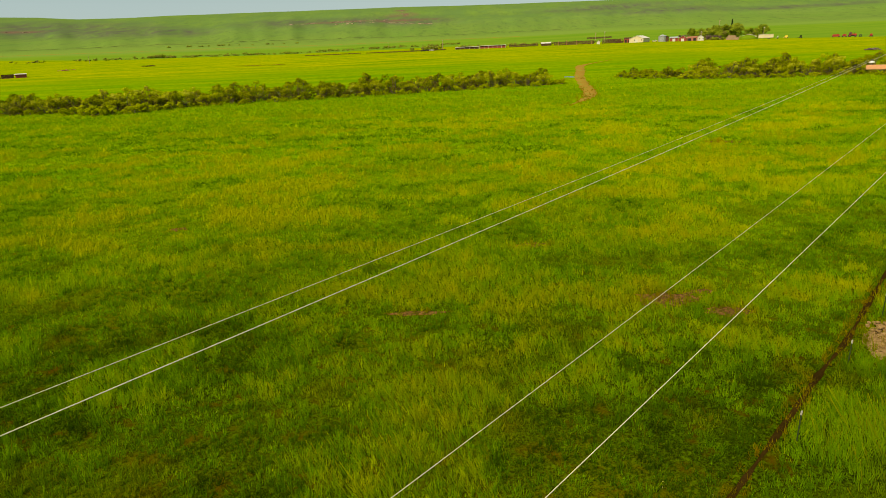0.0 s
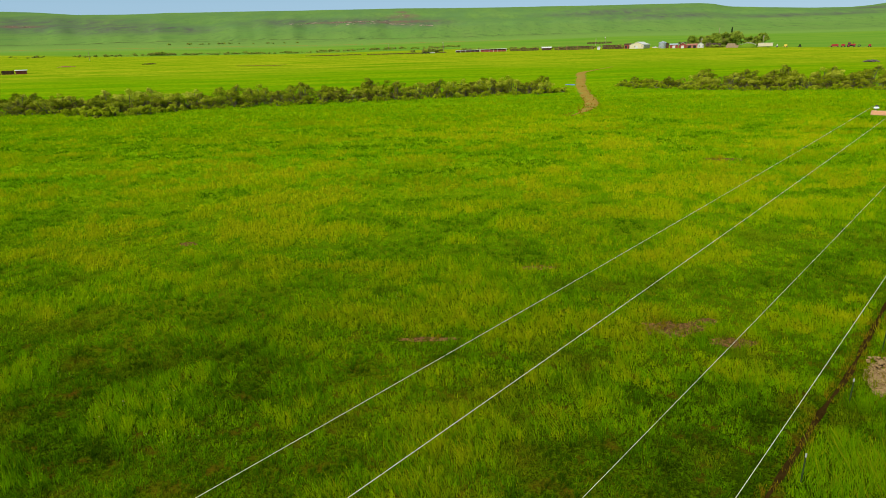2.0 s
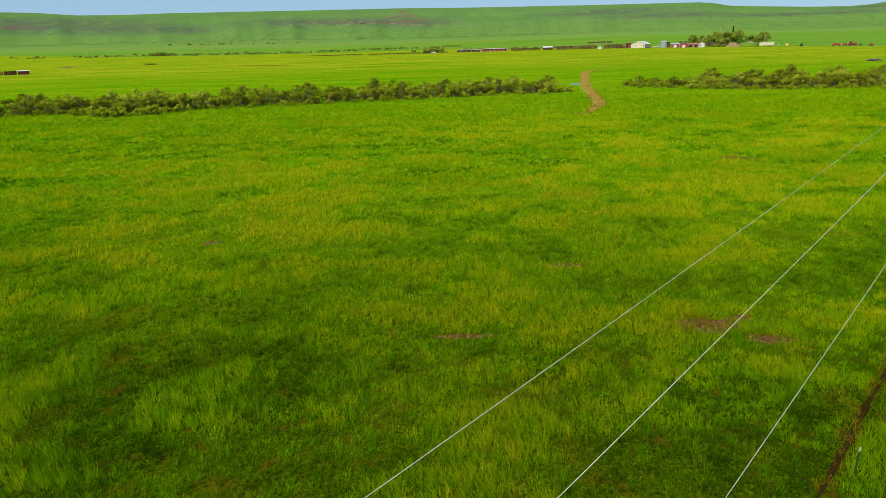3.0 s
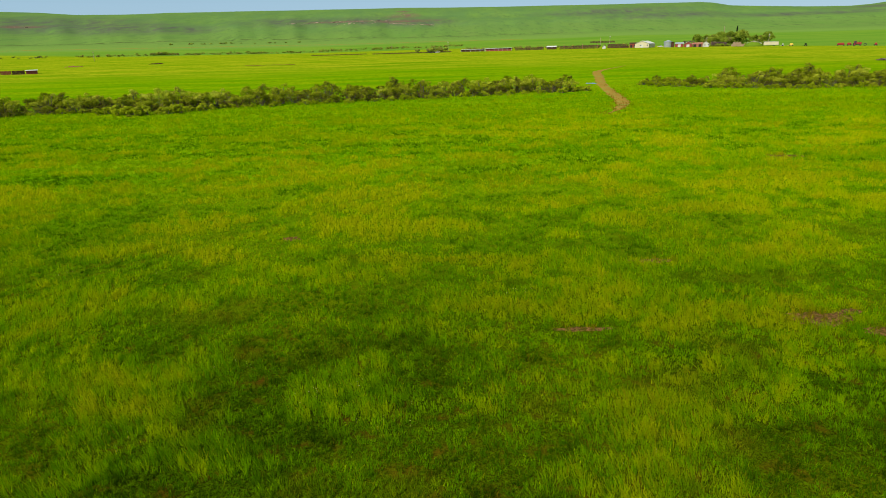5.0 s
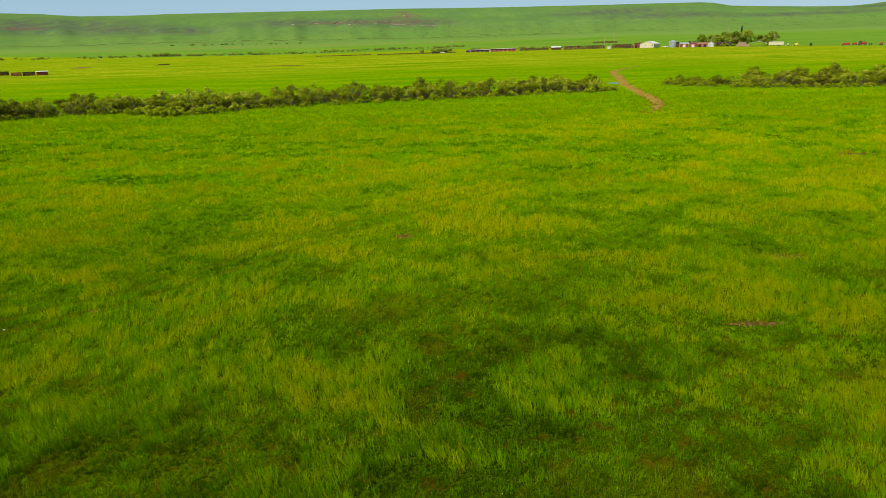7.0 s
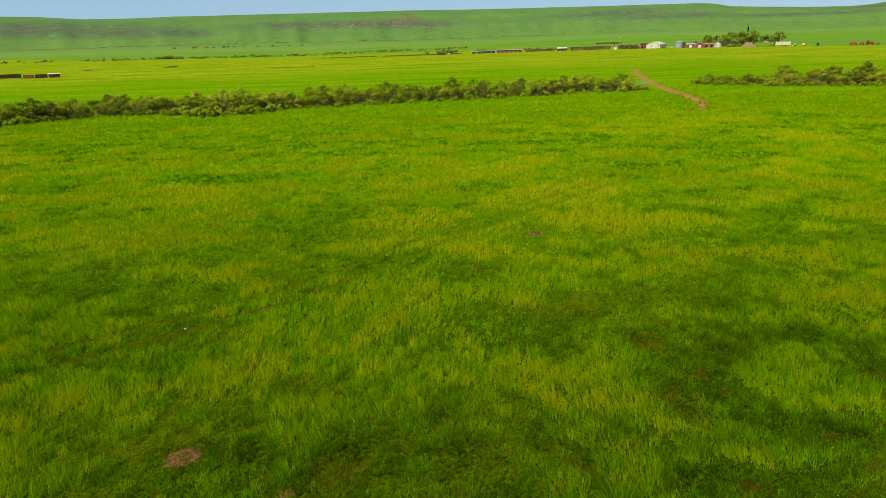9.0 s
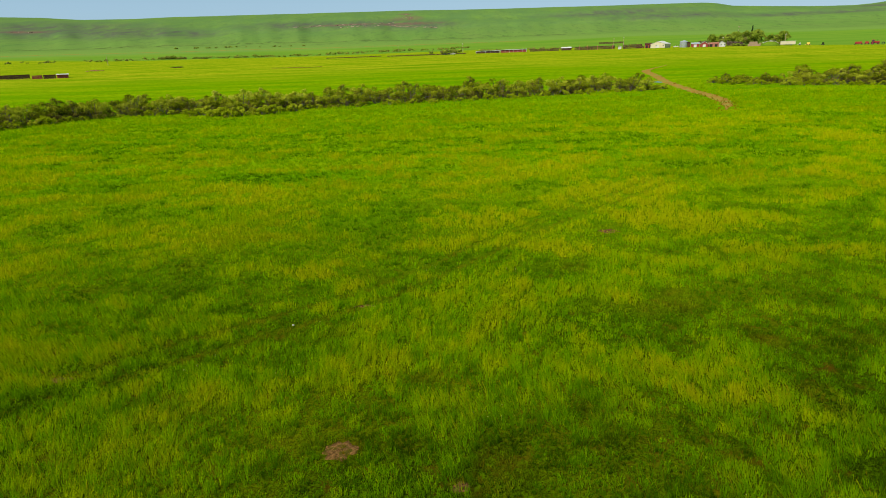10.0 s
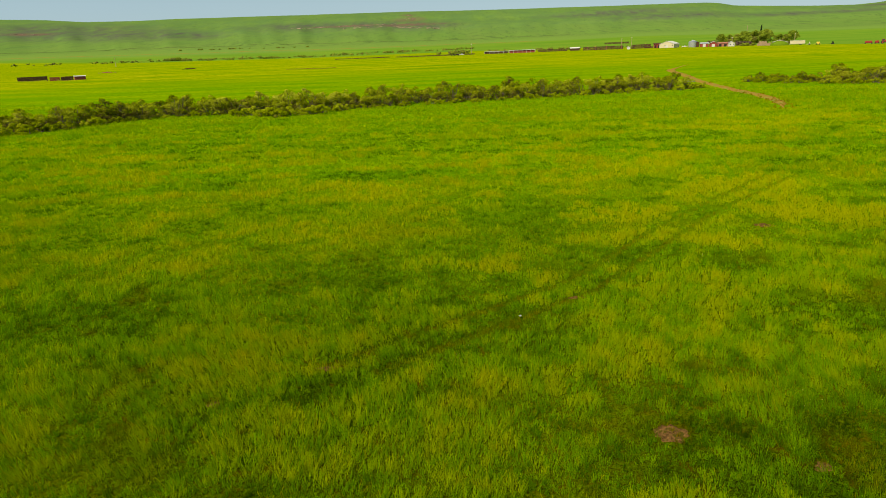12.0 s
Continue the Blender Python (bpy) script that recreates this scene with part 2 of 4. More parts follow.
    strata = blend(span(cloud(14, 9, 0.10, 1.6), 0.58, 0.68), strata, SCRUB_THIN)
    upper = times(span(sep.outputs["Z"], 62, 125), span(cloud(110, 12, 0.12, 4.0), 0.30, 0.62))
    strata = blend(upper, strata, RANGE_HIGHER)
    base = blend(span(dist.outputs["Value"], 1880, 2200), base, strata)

    def spot(az, elev, wide, high):
        """A patch on the scarp of that half width and half height in metres."""
        x, y, z, r = slope_at(az, elev)
        t, d = n.new("ShaderNodeVectorMath"), n.new("ShaderNodeVectorMath")
        t.operation, d.operation = "SUBTRACT", "MULTIPLY"
        link(geo.outputs["Position"], t.inputs[0])
        t.inputs[1].default_value = (x, y, z)
        link(t.outputs[0], d.inputs[0])
        d.inputs[1].default_value = (1 / wide, 1 / wide, 1 / high)
        q = n.new("ShaderNodeVectorMath")
        q.operation = "LENGTH"
        link(d.outputs[0], q.inputs[0])
        return span(q.outputs["Value"], 1.25, 0.35)

    def most(items):
        out = items[0]
        for v in items[1:]:
            t = n.new("ShaderNodeMath")
            t.operation = "MAXIMUM"
            link(out, t.inputs[0])
            link(v, t.inputs[1])
            out = t.outputs[0]
        return out

    brush = most([spot(*v) for v in ((-34, 2.75, 420, 52), (-29, 2.55, 320, 42), (-24.5, 2.3, 180, 26), (-14, 2.7, 320, 28), (-8, 2.7, 330, 30), (-4, 2.5, 200, 28), (13, 2.75, 330, 22), (18, 2.3, 300, 20), (28, 1.9, 420, 12), (34, 2.2, 260, 14))])
    base = blend(times(brush, span(cloud(38, 14, 0.12, 2.4), 0.34, 0.60)), base, SCRUB)
    bare = most([spot(-5.1, 3.4, 40, 20), spot(-5.1, 3.0, 80, 18), spot(-5.0, 2.6, 170, 10), spot(-10.5, 2.68, 190, 6), spot(-35.5, 2.6, 90, 9)])
    base = blend(times(bare, span(cloud(22, 12, 0.12, 2.0), 0.32, 0.56)), base, SCREE)
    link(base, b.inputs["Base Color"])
    bump = n.new("ShaderNodeBump")
    bump.inputs["Strength"].default_value, bump.inputs["Distance"].default_value = 0.6, 0.15
    link(cloud(0.35, 6), bump.inputs["Height"])
    link(bump.outputs["Normal"], b.inputs["Normal"])
    return m


# near-black and deep greens here stand for shade under the grass
TURF_SHADE, TURF_HIGH, TURF_YELLOW = (0.006, 0.010, 0.0003), (0.032, 0.064, 0.0005), (0.095, 0.110, 0.001)
TURF_LIGHT, TURF_BROWN = (0.046, 0.090, 0.0006), (0.052, 0.030, 0.002)
HAY_LOW, HAY_HIGH, HAY_PALE = (0.100, 0.196, 0.002), (0.152, 0.230, 0.003), (0.275, 0.288, 0.009)
HAY_DARK = (0.070, 0.135, 0.001)
FRESH_LOW, FRESH_HIGH = (0.082, 0.195, 0.001), (0.150, 0.235, 0.002)
# range greens below hold the painted haze, bluer than the pasture
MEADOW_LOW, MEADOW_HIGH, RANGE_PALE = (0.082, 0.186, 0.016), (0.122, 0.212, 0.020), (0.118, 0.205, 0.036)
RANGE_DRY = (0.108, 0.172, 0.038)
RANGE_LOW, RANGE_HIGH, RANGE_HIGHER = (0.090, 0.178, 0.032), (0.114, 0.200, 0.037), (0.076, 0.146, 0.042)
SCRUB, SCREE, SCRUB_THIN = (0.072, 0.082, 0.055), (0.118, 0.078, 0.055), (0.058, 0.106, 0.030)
GROUND = ground_material()
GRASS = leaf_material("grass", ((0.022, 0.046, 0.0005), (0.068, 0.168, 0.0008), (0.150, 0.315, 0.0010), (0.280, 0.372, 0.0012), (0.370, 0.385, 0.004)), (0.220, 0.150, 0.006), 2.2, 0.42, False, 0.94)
WILLOW = leaf_material("willow_leaves", ((0.028, 0.034, 0.002), (0.118, 0.148, 0.005), (0.285, 0.325, 0.014), (0.520, 0.530, 0.060)), (0.075, 0.042, 0.020), 2.5, 0.22, True)
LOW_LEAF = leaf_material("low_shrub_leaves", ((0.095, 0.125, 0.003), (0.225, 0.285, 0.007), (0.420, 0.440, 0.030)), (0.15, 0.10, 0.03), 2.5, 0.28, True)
BIG_LEAF = leaf_material("tree_leaves", ((0.105, 0.160, 0.012), (0.215, 0.290, 0.026), (0.350, 0.390, 0.055)), (0.20, 0.135, 0.07), 6.0, 0.32, True)
TWIG_LEAF = leaf_material("bare_twigs", ((0.070, 0.045, 0.038), (0.135, 0.088, 0.075), (0.20, 0.15, 0.11)), (0.10, 0.07, 0.07), 3.0, 0.1)
NEEDLES = leaf_material("needles", ((0.012, 0.030, 0.010), (0.030, 0.060, 0.020)), (0.05, 0.06, 0.03), 6.0, 0.1)
BARK = material("bark", ((0.06, 0.045, 0.035), (0.14, 0.11, 0.085)), 3, 30, 0.9, 0.5)
SOIL = material("soil", ((0.018, 0.010, 0.003), (0.210, 0.110, 0.036)), 5, 22, 0.95, 0.9, spots=((0.055, 0.045, 0.006), 0.22, 6.0), spread=0.16, shine=0.0)
MOUND_TURF = material("mound_turf", ((0.070, 0.135, 0.008), (0.120, 0.190, 0.014)), 0.5, 5, 0.95, 0.3, shine=0.0)
TRACK = material("worn_turf", ((0.050, 0.075, 0.020), (0.085, 0.120, 0.032)), 0.02, 0.4, 0.95, 0.0, shine=0.0)
# brown soil darkened by the shade of the grass over the trail
TRAIL = material("shaded_trail_soil", ((0.010, 0.006, 0.001), (0.040, 0.023, 0.005)), 0.9, 18, 0.95, 0.8, shine=0.0)
LANE = material("lane_gravel", ((0.16, 0.098, 0.012), (0.30, 0.195, 0.040)), 0.5, 9, 0.95, 0.5, spots=((0.16, 0.19, 0.03), 0.16, 0.5), shine=0.0)
GRAVEL = material("gravel", ((0.060, 0.035, 0.013), (0.33, 0.222, 0.100)), 9, 30, 0.95, 0.8, shine=0.0)
STONE = material("stone", ((0.22, 0.145, 0.105), (0.42, 0.305, 0.225)), 0.25, 3, 0.9, 0.6)
POLE_WOOD = material("treated_pole", ((0.075, 0.018, 0.010), (0.150, 0.040, 0.022)), 3, 40, 0.75, 0.4)
ARM_WOOD = material("new_timber", ((0.46, 0.22, 0.10), (0.62, 0.33, 0.17)), 2, 30, 0.7, 0.3)
PORCELAIN = material("porcelain", ((0.72, 0.73, 0.74), (0.82, 0.83, 0.84)), 2, 20, 0.15, 0.0)
CAP_BLACK = material("black_rubber", ((0.02, 0.02, 0.02), (0.04, 0.04, 0.04)), 3, 30, 0.5, 0.1)
ALUMINIUM = material("aluminium_strand", ((0.42, 0.40, 0.29), (0.54, 0.51, 0.38)), 5, 60, 0.8, 0.2, shine=0.1)
STEEL = material("galvanised_steel", ((0.40, 0.41, 0.42), (0.55, 0.56, 0.57)), 3, 30, 0.45, 0.1, 0.7)
POST_GREEN = material("green_post_paint", ((0.016, 0.032, 0.008), (0.032, 0.052, 0.014)), 6, 40, 0.9, 0.2, shine=0.05)
WHITE = material("white_paint", ((0.40, 0.40, 0.36), (0.54, 0.53, 0.48)), 0.5, 6, 0.6, 0.1)
TIP_WHITE = material("worn_white_paint", ((0.20, 0.20, 0.17), (0.33, 0.33, 0.28)), 4, 30, 0.8, 0.2, shine=0.1)
CREAM = material("cream_siding", ((0.42, 0.37, 0.24), (0.54, 0.49, 0.33)), 0.4, 5, 0.7, 0.1)
BARN_RED = material("barn_red_paint", ((0.17, 0.030, 0.020), (0.26, 0.050, 0.036)), 0.5, 6, 0.7, 0.2)
BRICK_RED = material("red_brown_boards", ((0.24, 0.085, 0.055), (0.36, 0.15, 0.10)), 0.5, 6, 0.8, 0.2)
GREY_TIN = material("weathered_tin", ((0.26, 0.29, 0.32), (0.42, 0.45, 0.48)), 0.4, 5, 0.5, 0.1, 0.4)
OLD_BOARD = material("weathered_boards", ((0.040, 0.022, 0.013), (0.10, 0.058, 0.034)), 0.6, 6, 0.9, 0.3, shine=0.0)
DARK = material("dark_opening", ((0.010, 0.010, 0.010), (0.025, 0.022, 0.020)), 1, 8, 0.9, 0.0)
RED_PAINT = material("red_machine_paint", ((0.22, 0.020, 0.016), (0.32, 0.035, 0.03)), 0.8, 8, 0.4, 0.0)
YELLOW_PAINT = material("yellow_machine_paint", ((0.55, 0.38, 0.05), (0.68, 0.50, 0.09)), 0.8, 8, 0.4, 0.0)
TYRE = material("tyre_rubber", ((0.012, 0.012, 0.012), (0.03, 0.03, 0.03)), 2, 20, 0.8, 0.2)
GLASS = material("window_glass", ((0.03, 0.04, 0.05), (0.05, 0.06, 0.07)), 1, 8, 0.08, 0.0)
POLE_GREY = material("old_pole", ((0.22, 0.17, 0.10), (0.36, 0.29, 0.18)), 1, 10, 0.9, 0.2)
FLOWER = material("flower_heads", ((0.45, 0.42, 0.08), (0.60, 0.58, 0.22)), 5, 60, 0.8, 0.0)
WATER = material("creek_water", ((0.030, 0.045, 0.050), (0.045, 0.060, 0.065)), 0.5, 3, 0.05, 0.05)

# ---- the land ----
CX, CY = -14.0, -25.0
rings = np.concatenate([np.arange(1, 120, 2.0), np.arange(120, 240, 6), np.arange(240, 900, 22), np.arange(900, 2000, 60), np.arange(2000, 3500, 18), [3600, 3800, 4100, 4500, 4900]])
turns = np.radians(np.concatenate([np.arange(-56, 52, 0.28), np.arange(52, 304, 3.0)]))
nr, na = len(rings), len(turns)
gx, gy = CX + rings[:, None] * np.sin(turns)[None], CY + rings[:, None] * np.cos(turns)[None]
co = np.stack([gx, gy, land(gx, gy)], -1).reshape(-1, 3)
i, j = np.meshgrid(np.arange(nr - 1), np.arange(na), indexing="ij")
jn = (j + 1) % na
faces = np.stack([i * na + j, i * na + jn, (i + 1) * na + jn, (i + 1) * na + j], -1).reshape(-1, 4)[:, ::-1]
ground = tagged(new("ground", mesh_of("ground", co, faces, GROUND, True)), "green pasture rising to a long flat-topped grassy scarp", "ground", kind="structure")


def ribbon(name, line, widths, material, label, lift, ragged=0.25, step=0.5):
    """A strip of trodden or gravelled ground along a line, with uneven edges, laid just over the land."""
    pts = [Vector((*p, 0)) for p in line]
    centre, width = [], []
    for k in range(len(pts) - 1):
        p0, p1, p2, p3 = pts[max(k - 1, 0)], pts[k], pts[k + 1], pts[min(k + 2, len(pts) - 1)]
        m = max(2, int((p2 - p1).length / step))
        for q in range(m):
            t = q / m
            centre.append(0.5 * (2 * p1 + (p2 - p0) * t + (2 * p0 - 5 * p1 + 4 * p2 - p3) * t * t + (3 * p1 - p0 - 3 * p2 + p3) * t ** 3))
            width.append(widths[k] * (1 - t) + widths[k + 1] * t)
    co, faces, across = [], [], 7
    for k, (c, w) in enumerate(zip(centre, width)):
        d = (centre[min(k + 1, len(centre) - 1)] - centre[max(k - 1, 0)]).normalized()
        side = Vector((d.y, -d.x, 0))
        grow = max(0.08, 1 + ragged * (noise.noise((c.x / 1.7, c.y / 1.7, 3.1)) + 0.6 * noise.noise((c.x * 1.9, c.y * 1.9, 8.3))))
        for u in range(across):
            f = (u / (across - 1) - 0.5) * 2
            p = c + side * (f * 0.5 * w * grow)
            co.append((p.x, p.y, float(land(p.x, p.y)) + lift * (1 - 0.9 * f * f)))
            if k and u:
                a = k * across + u
                faces.append((a, a - across, a - across - 1, a - 1))
    return tagged(new(name, mesh_of(name, co, faces, material, True)), label, "path", kind="structure")


LANE_LINE = [(18.6, 91), (20.2, 94.5), (22.6, 100), (25.8, 111), (29.0, 132), (33.8, 163), (39.5, 192), (45.2, 221), (52, 236), (66, 262)]
ribbon("lane", LANE_LINE, [0.08, 0.4, 1.6, 2.6, 2.5, 2.5, 2.9, 3.0, 1.4, 0.2], LANE, "narrow brown dirt lane curving through the grass", 0.09, 0.45)
TRAIL_LINE = [(4.5, 6.7), (9.8, 12.2), (12.1, 14.7), (13.9, 16.55), (15.7, 18.6), (20, 23.4), (27, 31)]
ribbon("cow_trail", TRAIL_LINE, [0.11, 0.13, 0.12, 0.16, 0.14, 0.12, 0.09], TRAIL, "trodden earth trail with painted-in shade along the fence line", 0.02, 0.7, 0.10)
ribbon("foot_track", [far(z, r)[:2] for z, r in ((-48, 2260), (-37, 2290), (-30, 2280), (-22, 2296), (-16, 2285), (-5, 2290), (9.5, 2280))], [6] * 7, TRACK, "thin dark line of a track at the foot of the scarp", 0.8, 0.4, 25)
ribbon("far_road", [far(z, r)[:2] for z, r in ((-48, 1850), (-37, 1850), (-27, 1850), (-16, 1850), (-2, 1800), (6, 1750))], [8] * 6, LANE, "pale straight gravel road across the valley", 0.4, 0.1, 25)

ribbon("ditch_bank", [far(z, r)[:2] for z, r in ((-20.0, 424), (-18.8, 417), (-17.6, 415), (-16.6, 409), (-15.6, 412))], [0.2, 2.4, 0.8, 3.0, 0.2], SOIL, "thin dark line of bare ditch bank in the hayfield", 0.25, 1.0, 1.5)

BARE = [(9.6, 19.9, 1.15, 0.75), (11.1, 20.5, 0.55, 0.3), (11.5, 18.75, 0.85, 0.42), (-13.2, 30.9, 0.55, 0.45), (0.6, 19.1, 1.1, 0.2), (-24.55, 12.05, 0.5, 0.4),
        (-21.43, 10.65, 0.22, 0.18), (25.1, 52.9, 1.8, 0.7), (5.6, 26.5, 1.0, 0.3), (-34.6, 16.0, 0.5, 0.2), (-25.3, 21.6, 0.5, 0.15), (-37.7, 14.0, 0.25, 0.15), (16.05, 15.5, 1.95, 1.95)]


def bare_earth(x, y, rx, ry, made, material, label):
    """A low worn hollow of soil with a ragged outline and small clods."""
    bm = bmesh.new()
    centre = bm.verts.new((0, 0, 0.05))
    last, loops = [centre], []
    for ring in range(1, 5):
        row = []
        for k in range(28):
            w = k / 28 * math.tau
            g = ring / 4 * (1 + 0.55 * noise.noise((math.cos(w) * 1.6 + x, math.sin(w) * 1.6 + y, 0.5)) + 0.35 * noise.noise((math.cos(w) * 5 + x, math.sin(w) * 5, 4.5)))
            px, py = rx * g * math.cos(w), ry * g * math.sin(w)
            row.append(bm.verts.new((px, py, float(land(x + px, y + py)) - float(land(x, y)) + 0.03 * (1 - (ring / 4) ** 2) + (0.012 if ring < 4 else -0.01) + 0.02 * noise.noise((px * 4 + x, py * 4, 1)))))
        loops.append(row)
    for k in range(28):
        bm.faces.new((centre, loops[0][k], loops[0][(k + 1) % 28]))
        for u in range(3):
            bm.faces.new((loops[u][k], loops[u + 1][k], loops[u + 1][(k + 1) % 28], loops[u][(k + 1) % 28]))
    me = bpy.data.meshes.new(made)
    bm.to_mesh(me)
    bm.free()
    me.materials.append(material)
    ob = new(made, me)
    ob.location = (x, y, float(land(x, y)))
    return tagged(ob, label, "bare soil", kind="structure")


for x, y, rx, ry in BARE[:-1]:
    bare_earth(x, y, rx, ry, "bare_earth", SOIL, "patch of bare reddish-brown soil in the grass")
def gravel_pad(x, y, rx, ry):
    """A low heap of gravel with a wavering edge, a little higher round the pole."""
    rings_, spokes = 12, 48
    co, faces = [(x, y, float(land(x, y)) + 0.20)], []
    for ring in range(1, rings_ + 1):
        for k in range(spokes):
            w, q = k / spokes * math.tau, ring / rings_
            g = q * (1 + 0.16 * noise.noise((math.cos(w) * 1.5, math.sin(w) * 1.5, 2.5)) + 0.09 * noise.noise((math.cos(w) * 4, math.sin(w) * 4, 7.5)))
            px, py = x + rx * g * math.cos(w), y + ry * g * math.sin(w)
            co.append((px, py, float(land(px, py)) + 0.21 * (1 - q ** 1.6) - 0.01 + 0.05 * noise.noise((px * 2.2, py * 2.2, 1)) + 0.03 * noise.noise((px * 5, py * 5, 3))))
    for k in range(spokes):
        k2 = (k + 1) % spokes
        faces.append((0, 1 + k, 1 + k2, 1 + k2))
        for u in range(rings_ - 1):
            a, b = 1 + u * spokes, 1 + (u + 1) * spokes
            faces.append((a + k, b + k, b + k2, a + k2))
    bm = bmesh.new()
    vs = [bm.verts.new(c) for c in co]
    for f in faces:
        bm.faces.new([vs[i] for i in dict.fromkeys(f)])
    me = bpy.data.meshes.new("gravel_pad")
    bm.to_mesh(me)
    bm.free()
    me.materials.append(GRAVEL)
    return tagged(new("gravel_pad", me), "low heap of tan gravel round the foot of the pole", "gravel", kind="structure")


gravel_pad(16.05, 15.5, 1.95, 1.95)
bm = bmesh.new()
for k in range(1700):
    w, q = RNG.random() * math.tau, math.sqrt(RNG.random()) * 1.02
    x, y, r = 16.05 + 1.95 * q * math.cos(w), 15.5 + 1.95 * q * math.sin(w), 0.018 + 0.060 * RNG.random() ** 2.4
    if k < 40:
        x, y, r = 15.3 + 0.24 * RNG.normal(), 17.1 + 0.20 * RNG.normal(), 0.05 + 0.05 * RNG.random()
    made = bmesh.ops.create_icosphere(bm, subdivisions=1, radius=r)["verts"]
    grow = Vector((0.8 + 0.6 * RNG.random(), 0.8 + 0.6 * RNG.random(), 0.55 + 0.3 * RNG.random()))
    up = float(land(x, y)) + 0.20 * max(0.0, 1 - q ** 1.6) + (0.01 if k < 40 else 0.0)
    for v in made:
        v.co = Vector((v.co.x * grow.x, v.co.y * grow.y, v.co.z * grow.z)) * (1 + 0.25 * noise.noise(v.co * 20 + Vector((k, 0, 0)))) + Vector((x, y, up + r * 0.25))
me = bpy.data.meshes.new("gravel_stones")
bm.to_mesh(me)
bm.free()
me.materials.append(GRAVEL)
tagged(new("gravel_stones", me), "loose tan stones on the gravel pad", "stones", kind="stuff")
bare_earth(31.4, 166.0, 1.5, 3.0, "pond", WATER, "small glint of creek water beside the shrubs")

# ---- power line ----
D, P = Vector((math.sin(0.7492), math.cos(0.7492), 0)), Vector((math.cos(0.7492), -math.sin(0.7492), 0))
FOOT = Vector((15.72, 16.80, 0))
SPAN = 130.0


def insulator(parent, side, z):
    """A white bell with a black cap on a steel pin."""
    at = side
    body = part("insulator", rod(rod(rod(bmesh.new(), (at, 0, z + 0.045), (at, 0, z + 0.06), 0.055, 0.072, 16), (at, 0, z + 0.06), (at, 0, z + 0.085), 0.072, 0.066, 16), (at, 0, z + 0.085), (at, 0, z + 0.105), 0.042, 0.036, 16), PORCELAIN, parent, "white porcelain insulator", True)
    part("pin", rod(bmesh.new(), (at, 0, z - 0.06), (at, 0, z + 0.06), 0.014, 0.014, 8), STEEL, body)
    part("cap", rod(bmesh.new(), (at, 0, z + 0.105), (at, 0, z + 0.14), 0.045, 0.032, 12), CAP_BLACK, body)


def power_pole(foot):
    foot = Vector((foot.x, foot.y, 0.0))
    pole = thing("power_pole", Matrix.Translation(foot) @ Matrix.Rotation(-0.7492, 4, "Z"), "reddish-brown treated wooden power pole with a timber crossarm", "power pole", "power poles")
    part("pole", rod(bmesh.new(), (-0.24, 0, -0.5), (-0.24, 0, 8.45), 0.20, 0.14, 20), POLE_WOOD, pole, "", True)
    arm = part("crossarm", box(bmesh.new(), -2.10, 0.72, -0.26, -0.165, 7.655, 7.78, 0.008), ARM_WOOD, pole, "orange-tan timber crossarm")
    part("bolt", rod(bmesh.new(), (-0.24, -0.29, 7.68), (-0.24, 0.18, 7.68), 0.014, 0.014, 8), STEEL, arm)
    for sx in (-1.2, 0.35):
        part("brace", rod(bmesh.new(), (sx, -0.27, 7.64), (-0.24, -0.19, 6.85), 0.016, 0.016, 6), STEEL, arm)
    insulator(pole, -2.03, 7.775)
    part("hanger", rod(bmesh.new(), (0.49, -0.2, 7.6), (0.49, 0, 7.55), 0.02, 0.03, 8), STEEL, pole)
    part("bracket", rod(bmesh.new(), (-0.24, 0, 8.2), (-0.865, 0, 8.38), 0.025, 0.02, 8), STEEL, pole)
    insulator(pole, -0.865, 8.42)
    part("neutral_bracket", rod(bmesh.new(), (-0.24, 0, 7.05), (-0.60, 0, 7.12), 0.025, 0.02, 8), STEEL, pole)
    return pole


power_pole(FOOT)
power_pole(FOOT - D * SPAN)


def wire(side, z, fall):
    """A conductor that leaves the pole falling by that slope and hangs evenly to the next pole."""
    cu = bpy.data.curves.new("wire", "CURVE")
    cu.dimensions, cu.bevel_depth, cu.bevel_resolution = "3D", 0.0025, 2
    sp = cu.splines.new("POLY")
    sp.points.add(130)
    for k in range(131):
        q = FOOT + P * side - D * k * SPAN / 130
        sp.points[k].co = (q.x, q.y, z - fall * (k - k * k / 130) * SPAN / 130, 1)
    cu.materials.append(ALUMINIUM)
    return tagged(new("power_line_wire", cu), "pale grey twisted aluminium wire strung between poles", "wire", "power line wires")


for side, z, fall in ((-2.093, 7.902, 0.0520), (-0.865, 8.548, 0.0620), (-0.604, 7.134, 0.0506), (0.490, 7.538, 0.0340)):
    wire(side, z, fall)


# ---- fence posts ----
def fence_post():
    post = thing("fence_post", Matrix.Identity(4), "dark green steel fence post with a white tip", "fence post", "fence posts")
    bm = bmesh.new()
    box(bm, -0.017, 0.017, -0.004, 0.004, -0.3, 0.78)
    box(bm, -0.004, 0.004, 0.004, 0.034, -0.3, 0.78)
    part("stake", bm, POST_GREEN, post)
    bm = bmesh.new()
    box(bm, -0.018, 0.018, -0.006, 0.006, 0.76, 0.86)
    box(bm, -0.006, 0.006, 0.006, 0.034, 0.76, 0.86)
    part("tip", bm, TIP_WHITE, post, "white painted tip")
    return post


first_post = None
